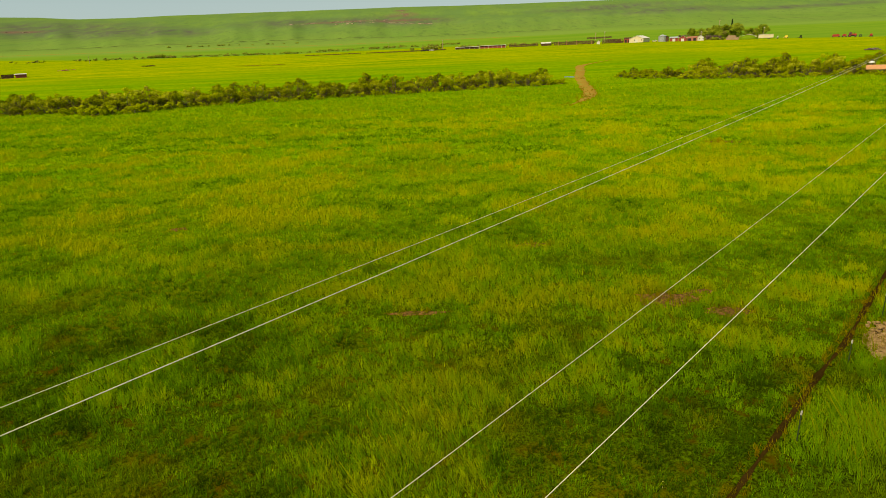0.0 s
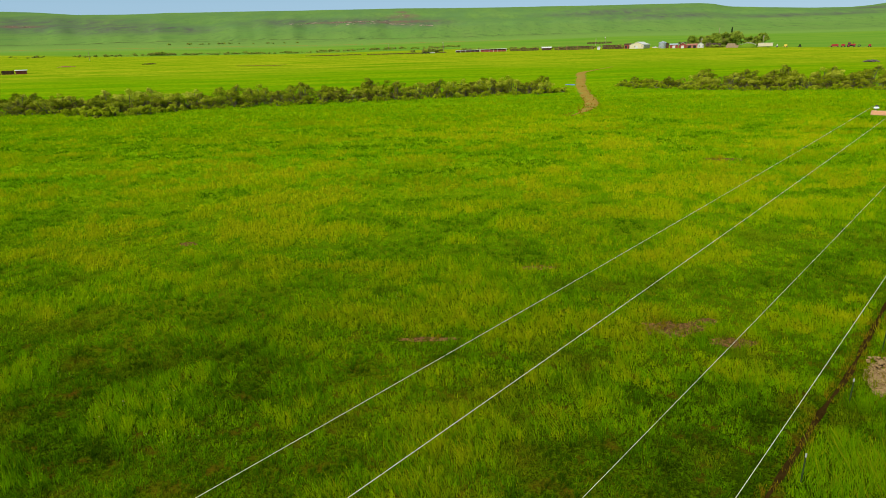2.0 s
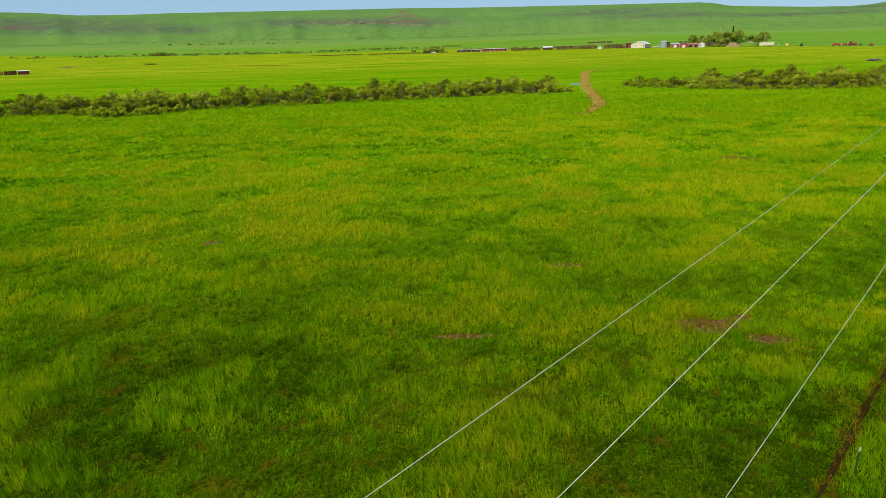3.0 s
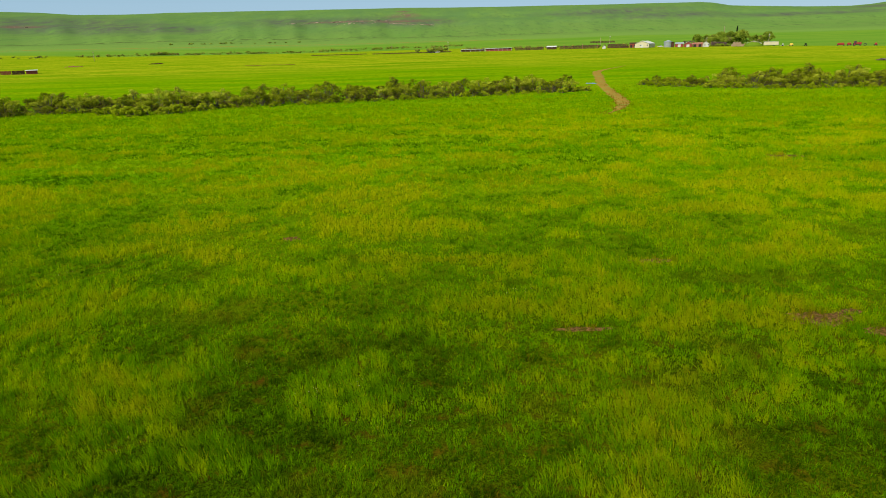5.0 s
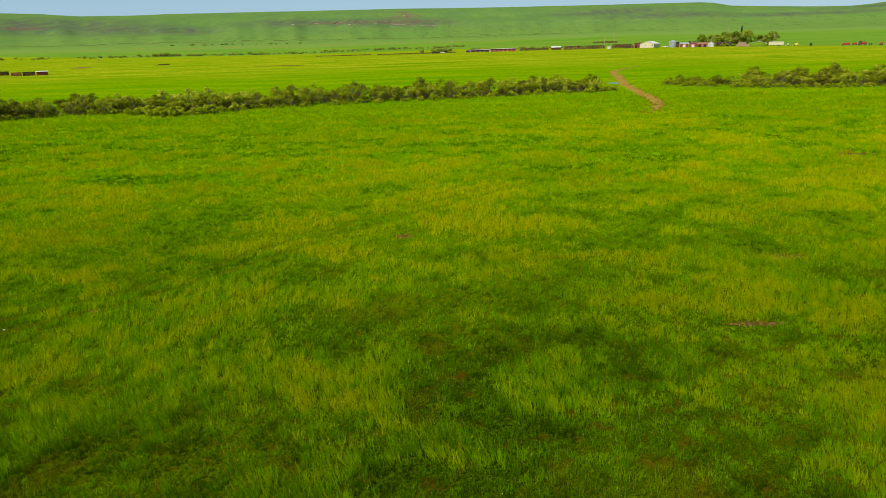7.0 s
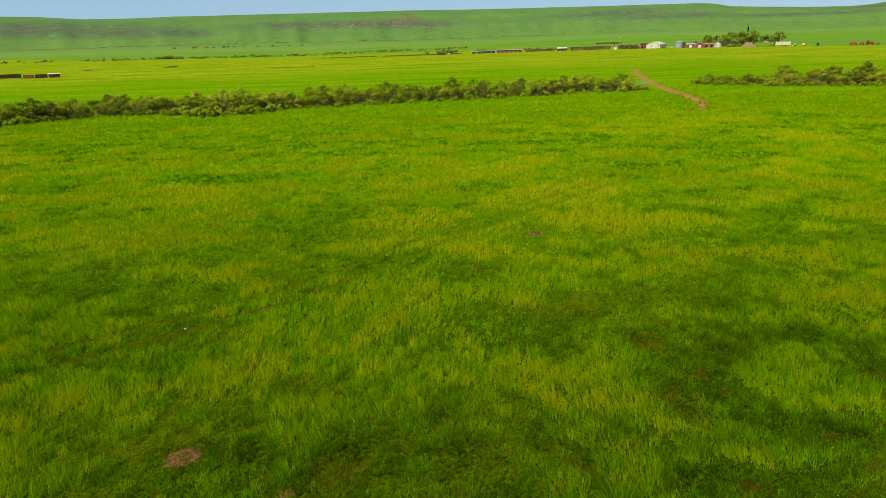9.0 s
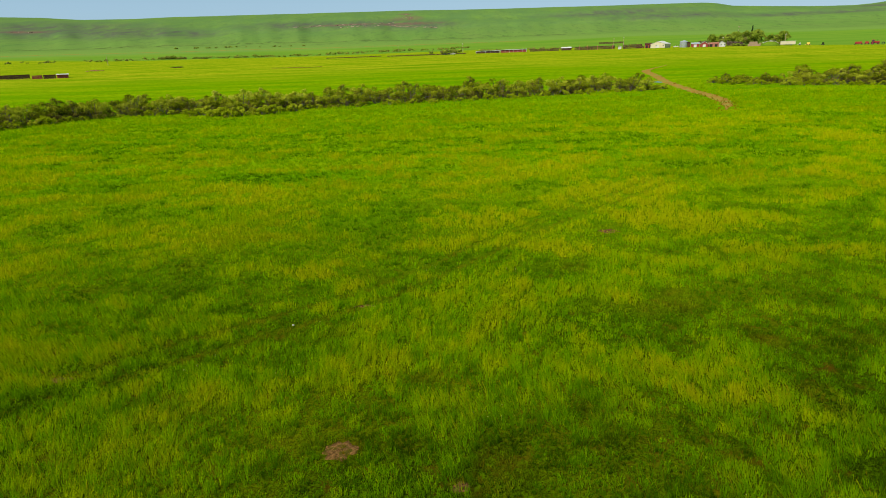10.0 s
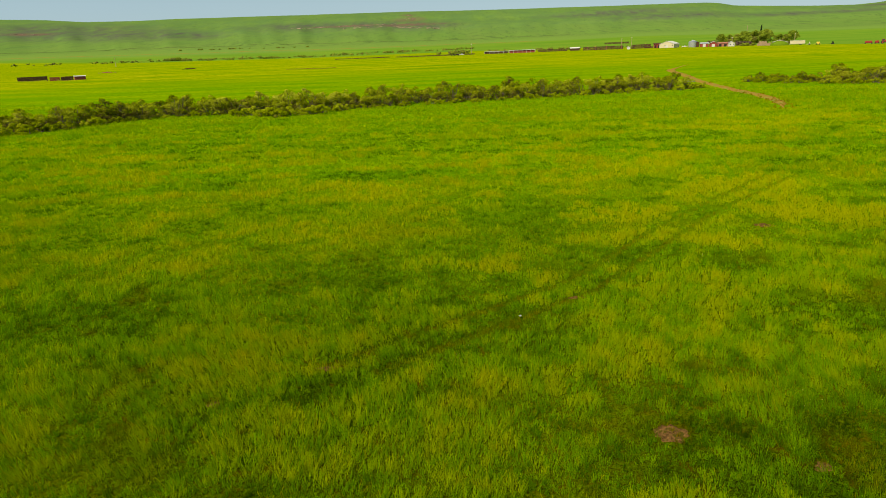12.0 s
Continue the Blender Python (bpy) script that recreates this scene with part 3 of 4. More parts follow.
for x, y in ((9.77, 11.57), (12.89, 14.88), (15.88, 18.01)):
    m = pose(x, y, float(land(x, y)), 3 * noise.noise((x, y, 0)), 3 * noise.noise((y, x, 0)), -43)
    if first_post is None:
        first_post = fence_post()
        first_post.matrix_basis = m
    else:
        copy_thing(first_post, m)


# ---- shrubs and trees ----
def leaf_cloud(lobes, per_lobe, size, rng, ripe_share=0.15, flat=1.0, loose=0.45, base_shade=0.0):
    """Small pointed leaves over a set of lobes (x, y, z, radius)."""
    co, tint, ripe = [], [], []
    for lx, ly, lz, lr in lobes:
        d = rng.normal(size=(per_lobe, 3))
        d /= np.linalg.norm(d, axis=1)[:, None]
        d[:, 2] = np.where(d[:, 2] < -0.5, -d[:, 2], d[:, 2])
        c = np.array((lx, ly, lz)) + d * lr * (0.70 + 0.42 * rng.random((per_lobe, 1)) ** 1.4) * np.array((1, 1, flat))
        face = d + loose * rng.normal(size=(per_lobe, 3))
        face /= np.linalg.norm(face, axis=1)[:, None]
        u = np.cross(face, rng.normal(size=(per_lobe, 3)))
        u /= np.linalg.norm(u, axis=1)[:, None] + 1e-6
        v = np.cross(face, u)
        s = size * (0.6 + 0.8 * rng.random((per_lobe, 1)))
        co.append(np.stack([c - u * s, c + u * s * 0.7 + v * s * 0.6, c + u * s * 0.7 - v * s * 0.6], 1))
        t = rng.random() * 0.60 + rng.random(per_lobe) * 0.40
        tint.append(t)
        # some lobes are brown at random; low ones as shade painted at the base
        browned = rng.random() < ripe_share or (base_shade and lz < base_shade * (0.5 + 0.6 * rng.random()))
        ripe.append(np.full(per_lobe, 0.30 + 0.5 * rng.random() if browned else 0.0) * (0.8 + 0.2 * rng.random(per_lobe)))
    co = np.concatenate(co).reshape(-1, 3)
    co[:, 2] = np.maximum(co[:, 2], 0.02)
    return co, np.arange(len(co)).reshape(-1, 3), np.repeat(np.concatenate(tint), 3), np.repeat(np.concatenate(ripe), 3)


def attribute(me, name, values):
    me.attributes.new(name, "FLOAT", "POINT").data.foreach_set("value", np.asarray(values, np.float32))


def crown_of(parent, cloud, mat):
    me = mesh_of("crown", cloud[0], cloud[1], mat)
    attribute(me, "tint", cloud[2])
    attribute(me, "ripe", cloud[3])
    ob = new("crown", me)
    ob.parent = parent
    return ob


def willow_bush(seed, height, width, ripe, name="willow_shrub", label="dense grey-green willow shrub with a rounded uneven crown", lumps=28, leaf=None):
    rng = np.random.default_rng(seed)
    bush = thing(name, Matrix.Identity(4), label, "shrub", "creek shrubs")
    lobes = []
    for mound in range(4):
        # each bush is a few rounded mounds of small tufts
        ma, mq = rng.random() * math.tau, 0.30 * width * math.sqrt(rng.random())
        mx, my, mr, mh = mq * math.cos(ma), mq * math.sin(ma), width * (0.20 + 0.10 * rng.random()), height * (0.72 + 0.30 * rng.random()) * (1 - 0.9 * (mq / width) ** 1.5)
        for k in range(lumps // 4):
            a, q = rng.random() * math.tau, rng.random() ** 0.6
            rad = width * (0.062 + 0.055 * rng.random())
            x, y = mx + q * math.cos(a) * mr, my + q * math.sin(a) * mr
            lobes.append((x, y, max(rad * 0.7, mh * math.sqrt(max(0.04, 1 - 0.92 * q * q)) - rad * (0.8 + 0.4 * rng.random())), rad))
    # willow lobes in the lower part are browned to imitate shade
    crown_of(bush, leaf_cloud(lobes, 92, 0.088, rng, ripe, 0.85, 0.35, 0.0 if leaf else height * 0.45), leaf or WILLOW)
    bm = bmesh.new()
    for lx, ly, lz, lr in lobes[::2]:
        rod(bm, (lx * 0.25, ly * 0.25, -0.1), (lx * 0.9, ly * 0.9, lz), 0.06, 0.025, 4)
    part("stem", bm, BARK, bush)
    return bush


def scatter(sources, places):
    """Sets one of the sources on each place (x, y, size, turn); the first use of each is the source itself."""
    used = set()
    for k, (x, y, s, turn) in enumerate(places):
        src = sources[k % len(sources)]
        m = Matrix.Translation((x, y, float(land(x, y)) - 0.05)) @ Matrix.Rotation(turn, 4, "Z")
        if k % len(sources) in used:
            ob = copy_thing(src, m)
        else:
            ob = src
            ob.matrix_basis = m
            used.add(k % len(sources))
        ob.scale = (s, s, s * 0.95)


FRONT = [(-160, 58), (-116, 85), (-101, 96), (-94, 110), (-86, 116), (-75, 117), (-64, 111), (-52, 119), (-44, 121.5), (-12, 128.5), (7, 133.5), (21.5, 138)]
FRONT_R = [(42, 150), (51, 142), (58.5, 133), (66, 128), (77, 128), (85, 124), (112, 117), (150, 111), (190, 108)]
BUSHES = [willow_bush(11, 3.5, 5.2, 0.05), willow_bush(12, 3.8, 5.6, 0.2), willow_bush(13, 3.2, 5.0, 0.0), willow_bush(14, 3.6, 6.0, 0.1), willow_bush(15, 3.0, 4.8, 0.35)]
places = []


def along_line(line, count):
    """Evenly spread, slightly shaken places along a line."""
    ends = [0.0]
    for (x0, y0), (x1, y1) in zip(line, line[1:]):
        ends.append(ends[-1] + math.hypot(x1 - x0, y1 - y0))
    at = (np.arange(count) + RNG.random(count)) / count * ends[-1]
    return np.stack([np.interp(at, ends, [p[0] for p in line]), np.interp(at, ends, [p[1] for p in line])], -1)


def belt(line, count, near, far_off, small, big):
    for x, y in along_line(line, count):
        s = small + (big - small) * RNG.random()
        places.append((x, y + near + (far_off - near) * RNG.random(), s, RNG.random() * 6.28))


belt(FRONT, 104, 2.0, 7.5, 0.85, 1.25)
belt(FRONT, 72, 7.0, 15.0, 1.05, 1.45)
belt([(55, 138)] + FRONT_R[2:], 84, 3.0, 9.0, 0.85, 1.2)
belt([(62, 131)] + FRONT_R[3:], 84, 9.0, 20.0, 1.05, 1.45)
belt(FRONT_R[:3], 12, 5.0, 12.0, 0.6, 0.9)
scatter(BUSHES, places)
places = []
belt(FRONT, 84, -0.5, 2.5, 0.6, 1.1)
belt(FRONT[1:4], 14, -2.5, 1.0, 1.0, 1.6)
belt(FRONT[5:8], 16, -4.0, 0.0, 1.0, 1.6)
belt([(21.5, 138), (26.5, 142)], 7, -0.5, 3.0, 0.7, 1.15)
belt(FRONT_R, 84, -0.5, 3.5, 0.6, 1.2)
belt(FRONT_R[:3], 22, 2.0, 14.0, 0.8, 1.3)
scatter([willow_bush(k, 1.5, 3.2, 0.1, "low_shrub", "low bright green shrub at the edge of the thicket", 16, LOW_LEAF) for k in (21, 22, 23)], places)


def broad_tree(seed, height, width):
    rng = np.random.default_rng(seed)
    tree = thing("tree", Matrix.Identity(4), "leafy cottonwood tree with a broad uneven crown by the farm", "tree", "farm trees")
    lobes = []
    for k in range(26):
        a, q, h = rng.random() * math.tau, math.sqrt(rng.random()), rng.random()
        rad = width * (0.11 + 0.08 * rng.random())
        spread = width * 0.42 * math.sin(math.pi * (0.18 + 0.7 * h)) * q
        lobes.append((math.cos(a) * spread, math.sin(a) * spread, height * (0.14 + 0.80 * h) - rad * 0.3, rad))
    crown_of(tree, leaf_cloud(lobes, 170, 0.55, rng, 0.12), BIG_LEAF)
    bm = bmesh.new()
    rod(bm, (0, 0, -0.3), (0, 0, height * 0.5), 0.4, 0.2, 8)
    for lx, ly, lz, lr in lobes[::3]:
        rod(bm, (0, 0, height * 0.2), (lx, ly, lz), 0.15, 0.05, 5)
    part("trunk", bm, BARK, tree)
    return tree


def spruce(seed, height):
    rng = np.random.default_rng(seed)
    tree = thing("spruce_tree", Matrix.Identity(4), "tall dark pointed spruce standing above the farm trees", "tree")
    lobes = []
    for k in range(66):
        h = k / 66
        rad = 0.30 + height * 0.062 * (1 - h) ** 0.9
        a = k * 2.4 + 0.4 * rng.random()
        lobes.append((math.cos(a) * rad * 0.8, math.sin(a) * rad * 0.8, height * (0.08 + 0.91 * h), rad * 0.6))
    crown_of(tree, leaf_cloud(lobes, 34, 0.36, rng, 0.0, 0.7), NEEDLES)
    part("trunk", rod(bmesh.new(), (0, 0, -0.3), (0, 0, height * 0.98), 0.35, 0.05, 8), BARK, tree)
    return tree


TREES = [broad_tree(31, 17, 19), broad_tree(32, 15, 16), broad_tree(33, 13, 17)]
tree_places = []
for az, r, s in ((20.15, 722, 0.72), (20.75, 735, 0.78), (21.4, 730, 0.92), (21.95, 742, 0.85), (22.55, 724, 1.02), (23.1, 730, 1.08), (23.5, 736, 0.95), (24.45, 730, 0.74), (25.0, 736, 0.80), (25.45, 728, 0.82), (22.3, 752, 0.95)):
    x, y, z = far(az, r)
    tree_places.append((x, y, s, az * 7))
scatter(TREES, tree_places)
x, y, z = far(23.15, 738)
spruce(41, 20).matrix_basis = Matrix.Translation((x, y, z))

# far rows of small trees and brush over the plain
rows = []
for k in range(230):
    az = -39 + 39 * RNG.random() ** 0.75
    rows.append((az, 1390 + 110 * RNG.random(), 0.8 + 1.0 * RNG.random() ** 2))
for k in range(12):
    rows.append((-26.9 + 1.9 * RNG.random(), 1440 + 30 * RNG.random(), 1.8 + 1.0 * RNG.random()))
for k in range(16):
    rows.append((-4.4 + 3.0 * RNG.random(), 740 + 20 * RNG.random(), 0.9 + 0.7 * RNG.random()))
for k in range(22):
    rows.append((-25.5 + 12 * RNG.random(), 2020 + 30 * RNG.random(), 1.0 + 0.8 * RNG.random()))
for k in range(26):
    rows.append((0.5 + 14 * RNG.random(), 740 + 30 * RNG.random(), 0.7 + 0.6 * RNG.random()))
for k in range(14):
    rows.append((20.5 + 4.5 * RNG.random(), 700 + 8 * RNG.random(), 0.8 + 0.5 * RNG.random()))
cos, tints, ripes = [], [], []
rng = np.random.default_rng(5)
for az, r, s in rows:
    x, y, z = far(az, r)
    lobes = [(rng.normal() * 1.6 * s, rng.normal() * 1.2 * s, (0.6 + 1.5 * rng.random()) * s, (0.7 + 0.5 * rng.random()) * s) for k in range(7)]
    cloud = leaf_cloud(lobes, 40, 0.5 * s, rng, 0.4)
    cos.append(cloud[0] + np.array((x, y, z - 0.2)))
    tints.append(cloud[2])
    ripes.append(cloud[3])
cos = np.concatenate(cos)
me = mesh_of("far_brush", cos, np.arange(len(cos)).reshape(-1, 3), BIG_LEAF)
attribute(me, "tint", np.concatenate(tints))
attribute(me, "ripe", np.concatenate(ripes))
tagged(new("far_brush", me), "rows of low dark brush far across the plain", "brush", kind="stuff")


# ---- farm ----
def facing(az, r, turn=0.0):
    """A pose on the ground far off, with +x to the right and -y towards the pasture."""
    x, y, z = far(az, r)
    return Matrix.Translation((x, y, z - 0.05)) @ Matrix.Rotation(radians(-az + turn), 4, "Z")


def gable(name, m, w, d, h, rise, wall, roof, label, along=False, doors=1, windows=0, category="building"):
    """A building w wide and d deep with a pitched roof, its ridge running back, or along the front."""
    house = thing(name, m @ Matrix.Diagonal((0.86, 0.86, 0.80, 1)), label, category, "farm buildings")
    bm = bmesh.new()
    ends = ((-w / 2, -d / 2), (w / 2, -d / 2), (w / 2, d / 2), (-w / 2, d / 2))
    lo, hi = [bm.verts.new((x, y, 0)) for x, y in ends], [bm.verts.new((x, y, h)) for x, y in ends]
    for k in range(4):
        bm.faces.new((lo[k], lo[(k + 1) % 4], hi[(k + 1) % 4], hi[k]))
    pairs = ((1, 2), (3, 0)) if along else ((0, 1), (2, 3))
    for p, q in pairs:
        mid = (hi[p].co + hi[q].co) / 2
        bm.faces.new((hi[p], hi[q], bm.verts.new((mid.x, mid.y, h + rise))))
    part("wall", bm, wall, house)
    half, run, over = (d if along else w) / 2, (w if along else d) / 2, 0.4
    for sgn in (-1, 1):
        bm = bmesh.new()
        drop = rise * over / half
        prof = [(0, h + rise + 0.22), (sgn * (half + over), h - drop + 0.22), (sgn * (half + over), h - drop + 0.02), (0, h + rise + 0.02)]
        vs = [[bm.verts.new((e, u, z) if along else (u, e, z)) for u, z in prof] for e in (-run - over, run + over)]
        for k in range(4):
            bm.faces.new((vs[0][k], vs[0][(k + 1) % 4], vs[1][(k + 1) % 4], vs[1][k]))
        bm.faces.new(vs[0])
        bm.faces.new(vs[1][::-1])
        bmesh.ops.recalc_face_normals(bm, faces=bm.faces)
        part("roof", bm, roof, house)
    for k in range(doors):
        x = (k - (doors - 1) / 2) * w / max(doors, 1)
        dw = min(3.2, w / max(doors, 1) * 0.55)
        part("door", box(bmesh.new(), x - dw / 2, x + dw / 2, -d / 2 - 0.08, -d / 2 + 0.04, 0.05, min(h * 0.8, 3.6)), DARK if doors > 1 else WHITE, house)
    for k in range(windows):
        x = (k - (windows - 1) / 2) * w / windows + w / windows * 0.28
        win = part("window", box(bmesh.new(), x - 0.6, x + 0.6, -d / 2 - 0.08, -d / 2 + 0.02, h * 0.4, h * 0.8), WHITE, house)
        part("pane", box(bmesh.new(), x - 0.48, x + 0.48, -d / 2 - 0.11, -d / 2 - 0.05, h * 0.44, h * 0.76), GLASS, win)
    return house


def open_shed(m, w, bays, h, d, wall, label):
    """A long low cattle shed with open bays under a white roof edge."""
    shed = thing("cattle_shed", m, label, "shed", "farm buildings")
    part("back_wall", box(bmesh.new(), -w / 2, w / 2, d / 2 - 0.2, d / 2, 0, h - 0.3), wall, shed)
    part("roof", box(bmesh.new(), -w / 2 - 0.3, w / 2 + 0.3, -d / 2 - 0.3, d / 2 + 0.3, h - 0.3, h + 0.15), WHITE, shed, "white sheet metal roof")
    for k in range(bays + 1):
        x = -w / 2 + w * k / bays
        part("post", box(bmesh.new(), x - 0.15, x + 0.15, -d / 2, -d / 2 + 0.3, 0, h - 0.3), WHITE, shed)
    for k in range(bays):
        x0, x1 = -w / 2 + w * k / bays + 0.35, -w / 2 + w * (k + 1) / bays - 0.35
        part("panel", box(bmesh.new(), x0, x1, -d / 2 + 0.05, -d / 2 + 0.15, 0.0, h * 0.55), wall, shed)
    return shed


def corral(m, w, h, boards, post_gap, mat, label, cover=0.78):
    """A run of board fence."""
    run = thing("corral_fence", m, label, "fence", "corrals")
    n = max(2, int(w / post_gap))
    for k in range(n + 1):
        x = -w / 2 + w * k / n
        part("post", box(bmesh.new(), x - 0.14, x + 0.14, 0.06, 0.3, -0.2, h * (1.05 + 0.1 * noise.noise((x, w, 0)))), mat, run)
    for k in range(boards):
        z = h * (k + 0.25) / boards
        part("board", box(bmesh.new(), -w / 2, w / 2, -0.02, 0.06, z, z + h / boards * cover), mat, run)
    return run


R_F = 690
open_shed(facing(0.75, R_F), 26, 5, 2.4, 8, OLD_BOARD, "long low open cattle shed with a white roof")
open_shed(facing(3.1, R_F), 28, 6, 3.0, 8, BARN_RED, "long red cattle shed with a white roof and posts")
gable("low_shed", facing(7.9, R_F + 15), 12, 10, 3.0, 1.4, OLD_BOARD, WHITE, "low dark shed with a pale metal roof", True, 0)
gable("pump_house", facing(12.48, R_F - 15), 3.6, 3.6, 3.0, 1.3, WHITE, WHITE, "small white shed with a pitched roof", False, 0)
for az0, az1, h in ((-14, -9, 0.9), (-8.5, -1.2, 1.2), (4.6, 7.2, 2.6), (8.6, 12.1, 3.6), (12.8, 14.4, 4.2), (13.9, 14.6, 2.0)):
    mid = (az0 + az1) / 2
    corral(facing(mid, R_F + 4), R_F * radians(az1 - az0), h, 4, 6, OLD_BOARD, "weathered dark board corral fence")
for az in (9.0, 9.7, 10.6, 11.9):
    x, y, z = far(az, R_F - 2)
    part("post", rod(bmesh.new(), (0, 0, -0.2), (0, 0, 5.0), 0.25, 0.2, 8), BRICK_RED, thing("gate_post", Matrix.Translation((x, y, z)), "tall red-brown gate post of the corral", "post", "gate posts"))
gable("barn", facing(15.95, R_F, -18), 17, 24, 4.8, 3.4, CREAM, WHITE, "large cream barn with a white gable roof", False, 1, 2)
gable("barn_wing", facing(14.95, R_F + 6), 8, 9, 5.0, 1.4, BARN_RED, OLD_BOARD, "red barn wing with a dark roof beside the barn", True, 2)
tank = thing("grain_bin", facing(17.83, R_F), "round grey corrugated grain bin with a conical roof", "grain bin", "farm buildings")
bm = bmesh.new()
for k in range(8):
    rod(bm, (0, 0, k * 0.7), (0, 0, k * 0.7 + 0.66), 4.0, 4.06, 28)
part("wall", bm, GREY_TIN, tank)
part("roof", rod(bmesh.new(), (0, 0, 5.6), (0, 0, 7.0), 4.3, 0.5, 28), GREY_TIN, tank)
gable("tall_shed", facing(18.2, R_F), 4, 5, 5.8, 0.8, OLD_BOARD, OLD_BOARD, "narrow dark brown shed", False, 0)
gable("red_shed", facing(18.75, R_F), 9, 8, 4.2, 1.4, BARN_RED, GREY_TIN, "red shed with a pale roof", True, 1)
gable("red_barn", facing(19.45, R_F - 4), 9, 11, 4.0, 2.6, BARN_RED, WHITE, "small red barn with a white roof", False, 1)
gable("brick_shed", facing(20.2, R_F), 11, 7, 4.0, 1.2, BRICK_RED, BRICK_RED, "low red-brown board shed", True, 2)
gable("white_house", facing(20.85, R_F + 2), 7.5, 9, 4.0, 2.6, WHITE, GREY_TIN, "small white house with a grey roof", False, 1, 2)
BALE = material("weathered_hay", ((0.20, 0.14, 0.085), (0.36, 0.26, 0.17)), 0.8, 7, 0.95, 0.5, shine=0.0)


def hay_bale(m, r):
    """A round bale lying on its side, slumped a little, with its ends rounded over."""
    bale = thing("hay_bale", m, "weathered tan round hay bale stacked by the trees", "hay bale", "hay bales")
    bm = bmesh.new()
    bmesh.ops.create_cone(bm, cap_ends=True, segments=18, radius1=r, radius2=r, depth=r * 1.7, matrix=Matrix.Translation((0, 0, r * 0.93)) @ Matrix.Rotation(radians(90), 4, "X"))
    bmesh.ops.bevel(bm, geom=[e for e in bm.edges if abs((e.verts[0].co - e.verts[1].co).y) < 0.01 and len(e.link_faces) == 2], offset=r * 0.14, segments=2, affect="EDGES")
    for v in bm.verts:
        v.co += noise.noise_vector(v.co * 0.9 + m.translation) * 0.10
    part("bale", bm, BALE, bale)


for k, az in enumerate((22.92, 23.12, 23.33, 23.53, 23.72)):
    hay_bale(facing(az, R_F - 2, 6 * noise.noise((k, 0, 0))), 1.35)
for k, az in enumerate((23.02, 23.22, 23.43)):
    hay_bale(facing(az, R_F - 1.6, 9 * noise.noise((k, 4, 0))) @ Matrix.Translation((0, 0, 2.15)), 1.25)


def twig_shrub(seed, az, r, height, width):
    """A leafless purple-brown thicket."""
    rng = np.random.default_rng(seed)
    bush = thing("bare_shrub", facing(az, r), "leafless purple-brown shrub in front of the farm trees", "shrub", "farm shrubs")
    lobes = [(rng.normal() * width * 0.24, rng.normal() * width * 0.15, height * (0.25 + 0.6 * rng.random()), width * (0.12 + 0.08 * rng.random())) for k in range(16)]
    crown_of(bush, leaf_cloud(lobes, 70, 0.30, rng, 0.2), TWIG_LEAF)
    bm = bmesh.new()
    for lx, ly, lz, lr in lobes[::2]:
        rod(bm, (lx * 0.3, ly * 0.3, -0.1), (lx, ly, lz), 0.08, 0.03, 4)
    part("stem", bm, BARK, bush)


for k, (az, h, w) in enumerate(((20.95, 4.2, 7), (21.4, 4.8, 8), (21.85, 4.4, 8), (22.3, 3.8, 7), (19.4, 5.5, 8))):
    twig_shrub(60 + k, az, 704 if k < 4 else 716, h, w)
gable("cellar_shed", facing(24.5, R_F + 10), 16, 10, 3.6, 2.6, CREAM, WHITE, "shed with a white gable roof behind a grassy mound", False, 0)
mound = thing("earth_mound", facing(24.45, R_F - 6), "grassy green earth mound in front of a shed", "mound")
bm = bmesh.new()
bmesh.ops.create_uvsphere(bm, u_segments=28, v_segments=12, radius=1.0)
for v in bm.verts:
    g = 1 + 0.12 * noise.noise(v.co * 2.3)
    v.co = Vector((v.co.x * 8.5 * g, v.co.y * 6 * g, v.co.z * 4.2 * g))
part("mound", bm, MOUND_TURF, mound, "", True)
trailer = thing("trailer", facing(25.75, R_F), "long cream stock trailer parked on the grass", "trailer", "farm vehicles")
part("body", box(bmesh.new(), -6.5, 6.5, -1.3, 1.3, 1.0, 4.2, 0.2), CREAM, trailer)
part("roof", box(bmesh.new(), -6.6, 6.6, -1.4, 1.4, 4.2, 4.4), WHITE, trailer)
for k in (2.0, 3.2):
    part("wheel", rod(bmesh.new(), (k, -1.5, 0.5), (k, -1.2, 0.5), 0.5, 0.5, 16), TYRE, trailer)
part("hitch", rod(bmesh.new(), (-6.5, 0, 1.1), (-8.5, 0, 0.7), 0.12, 0.1, 6), STEEL, trailer)


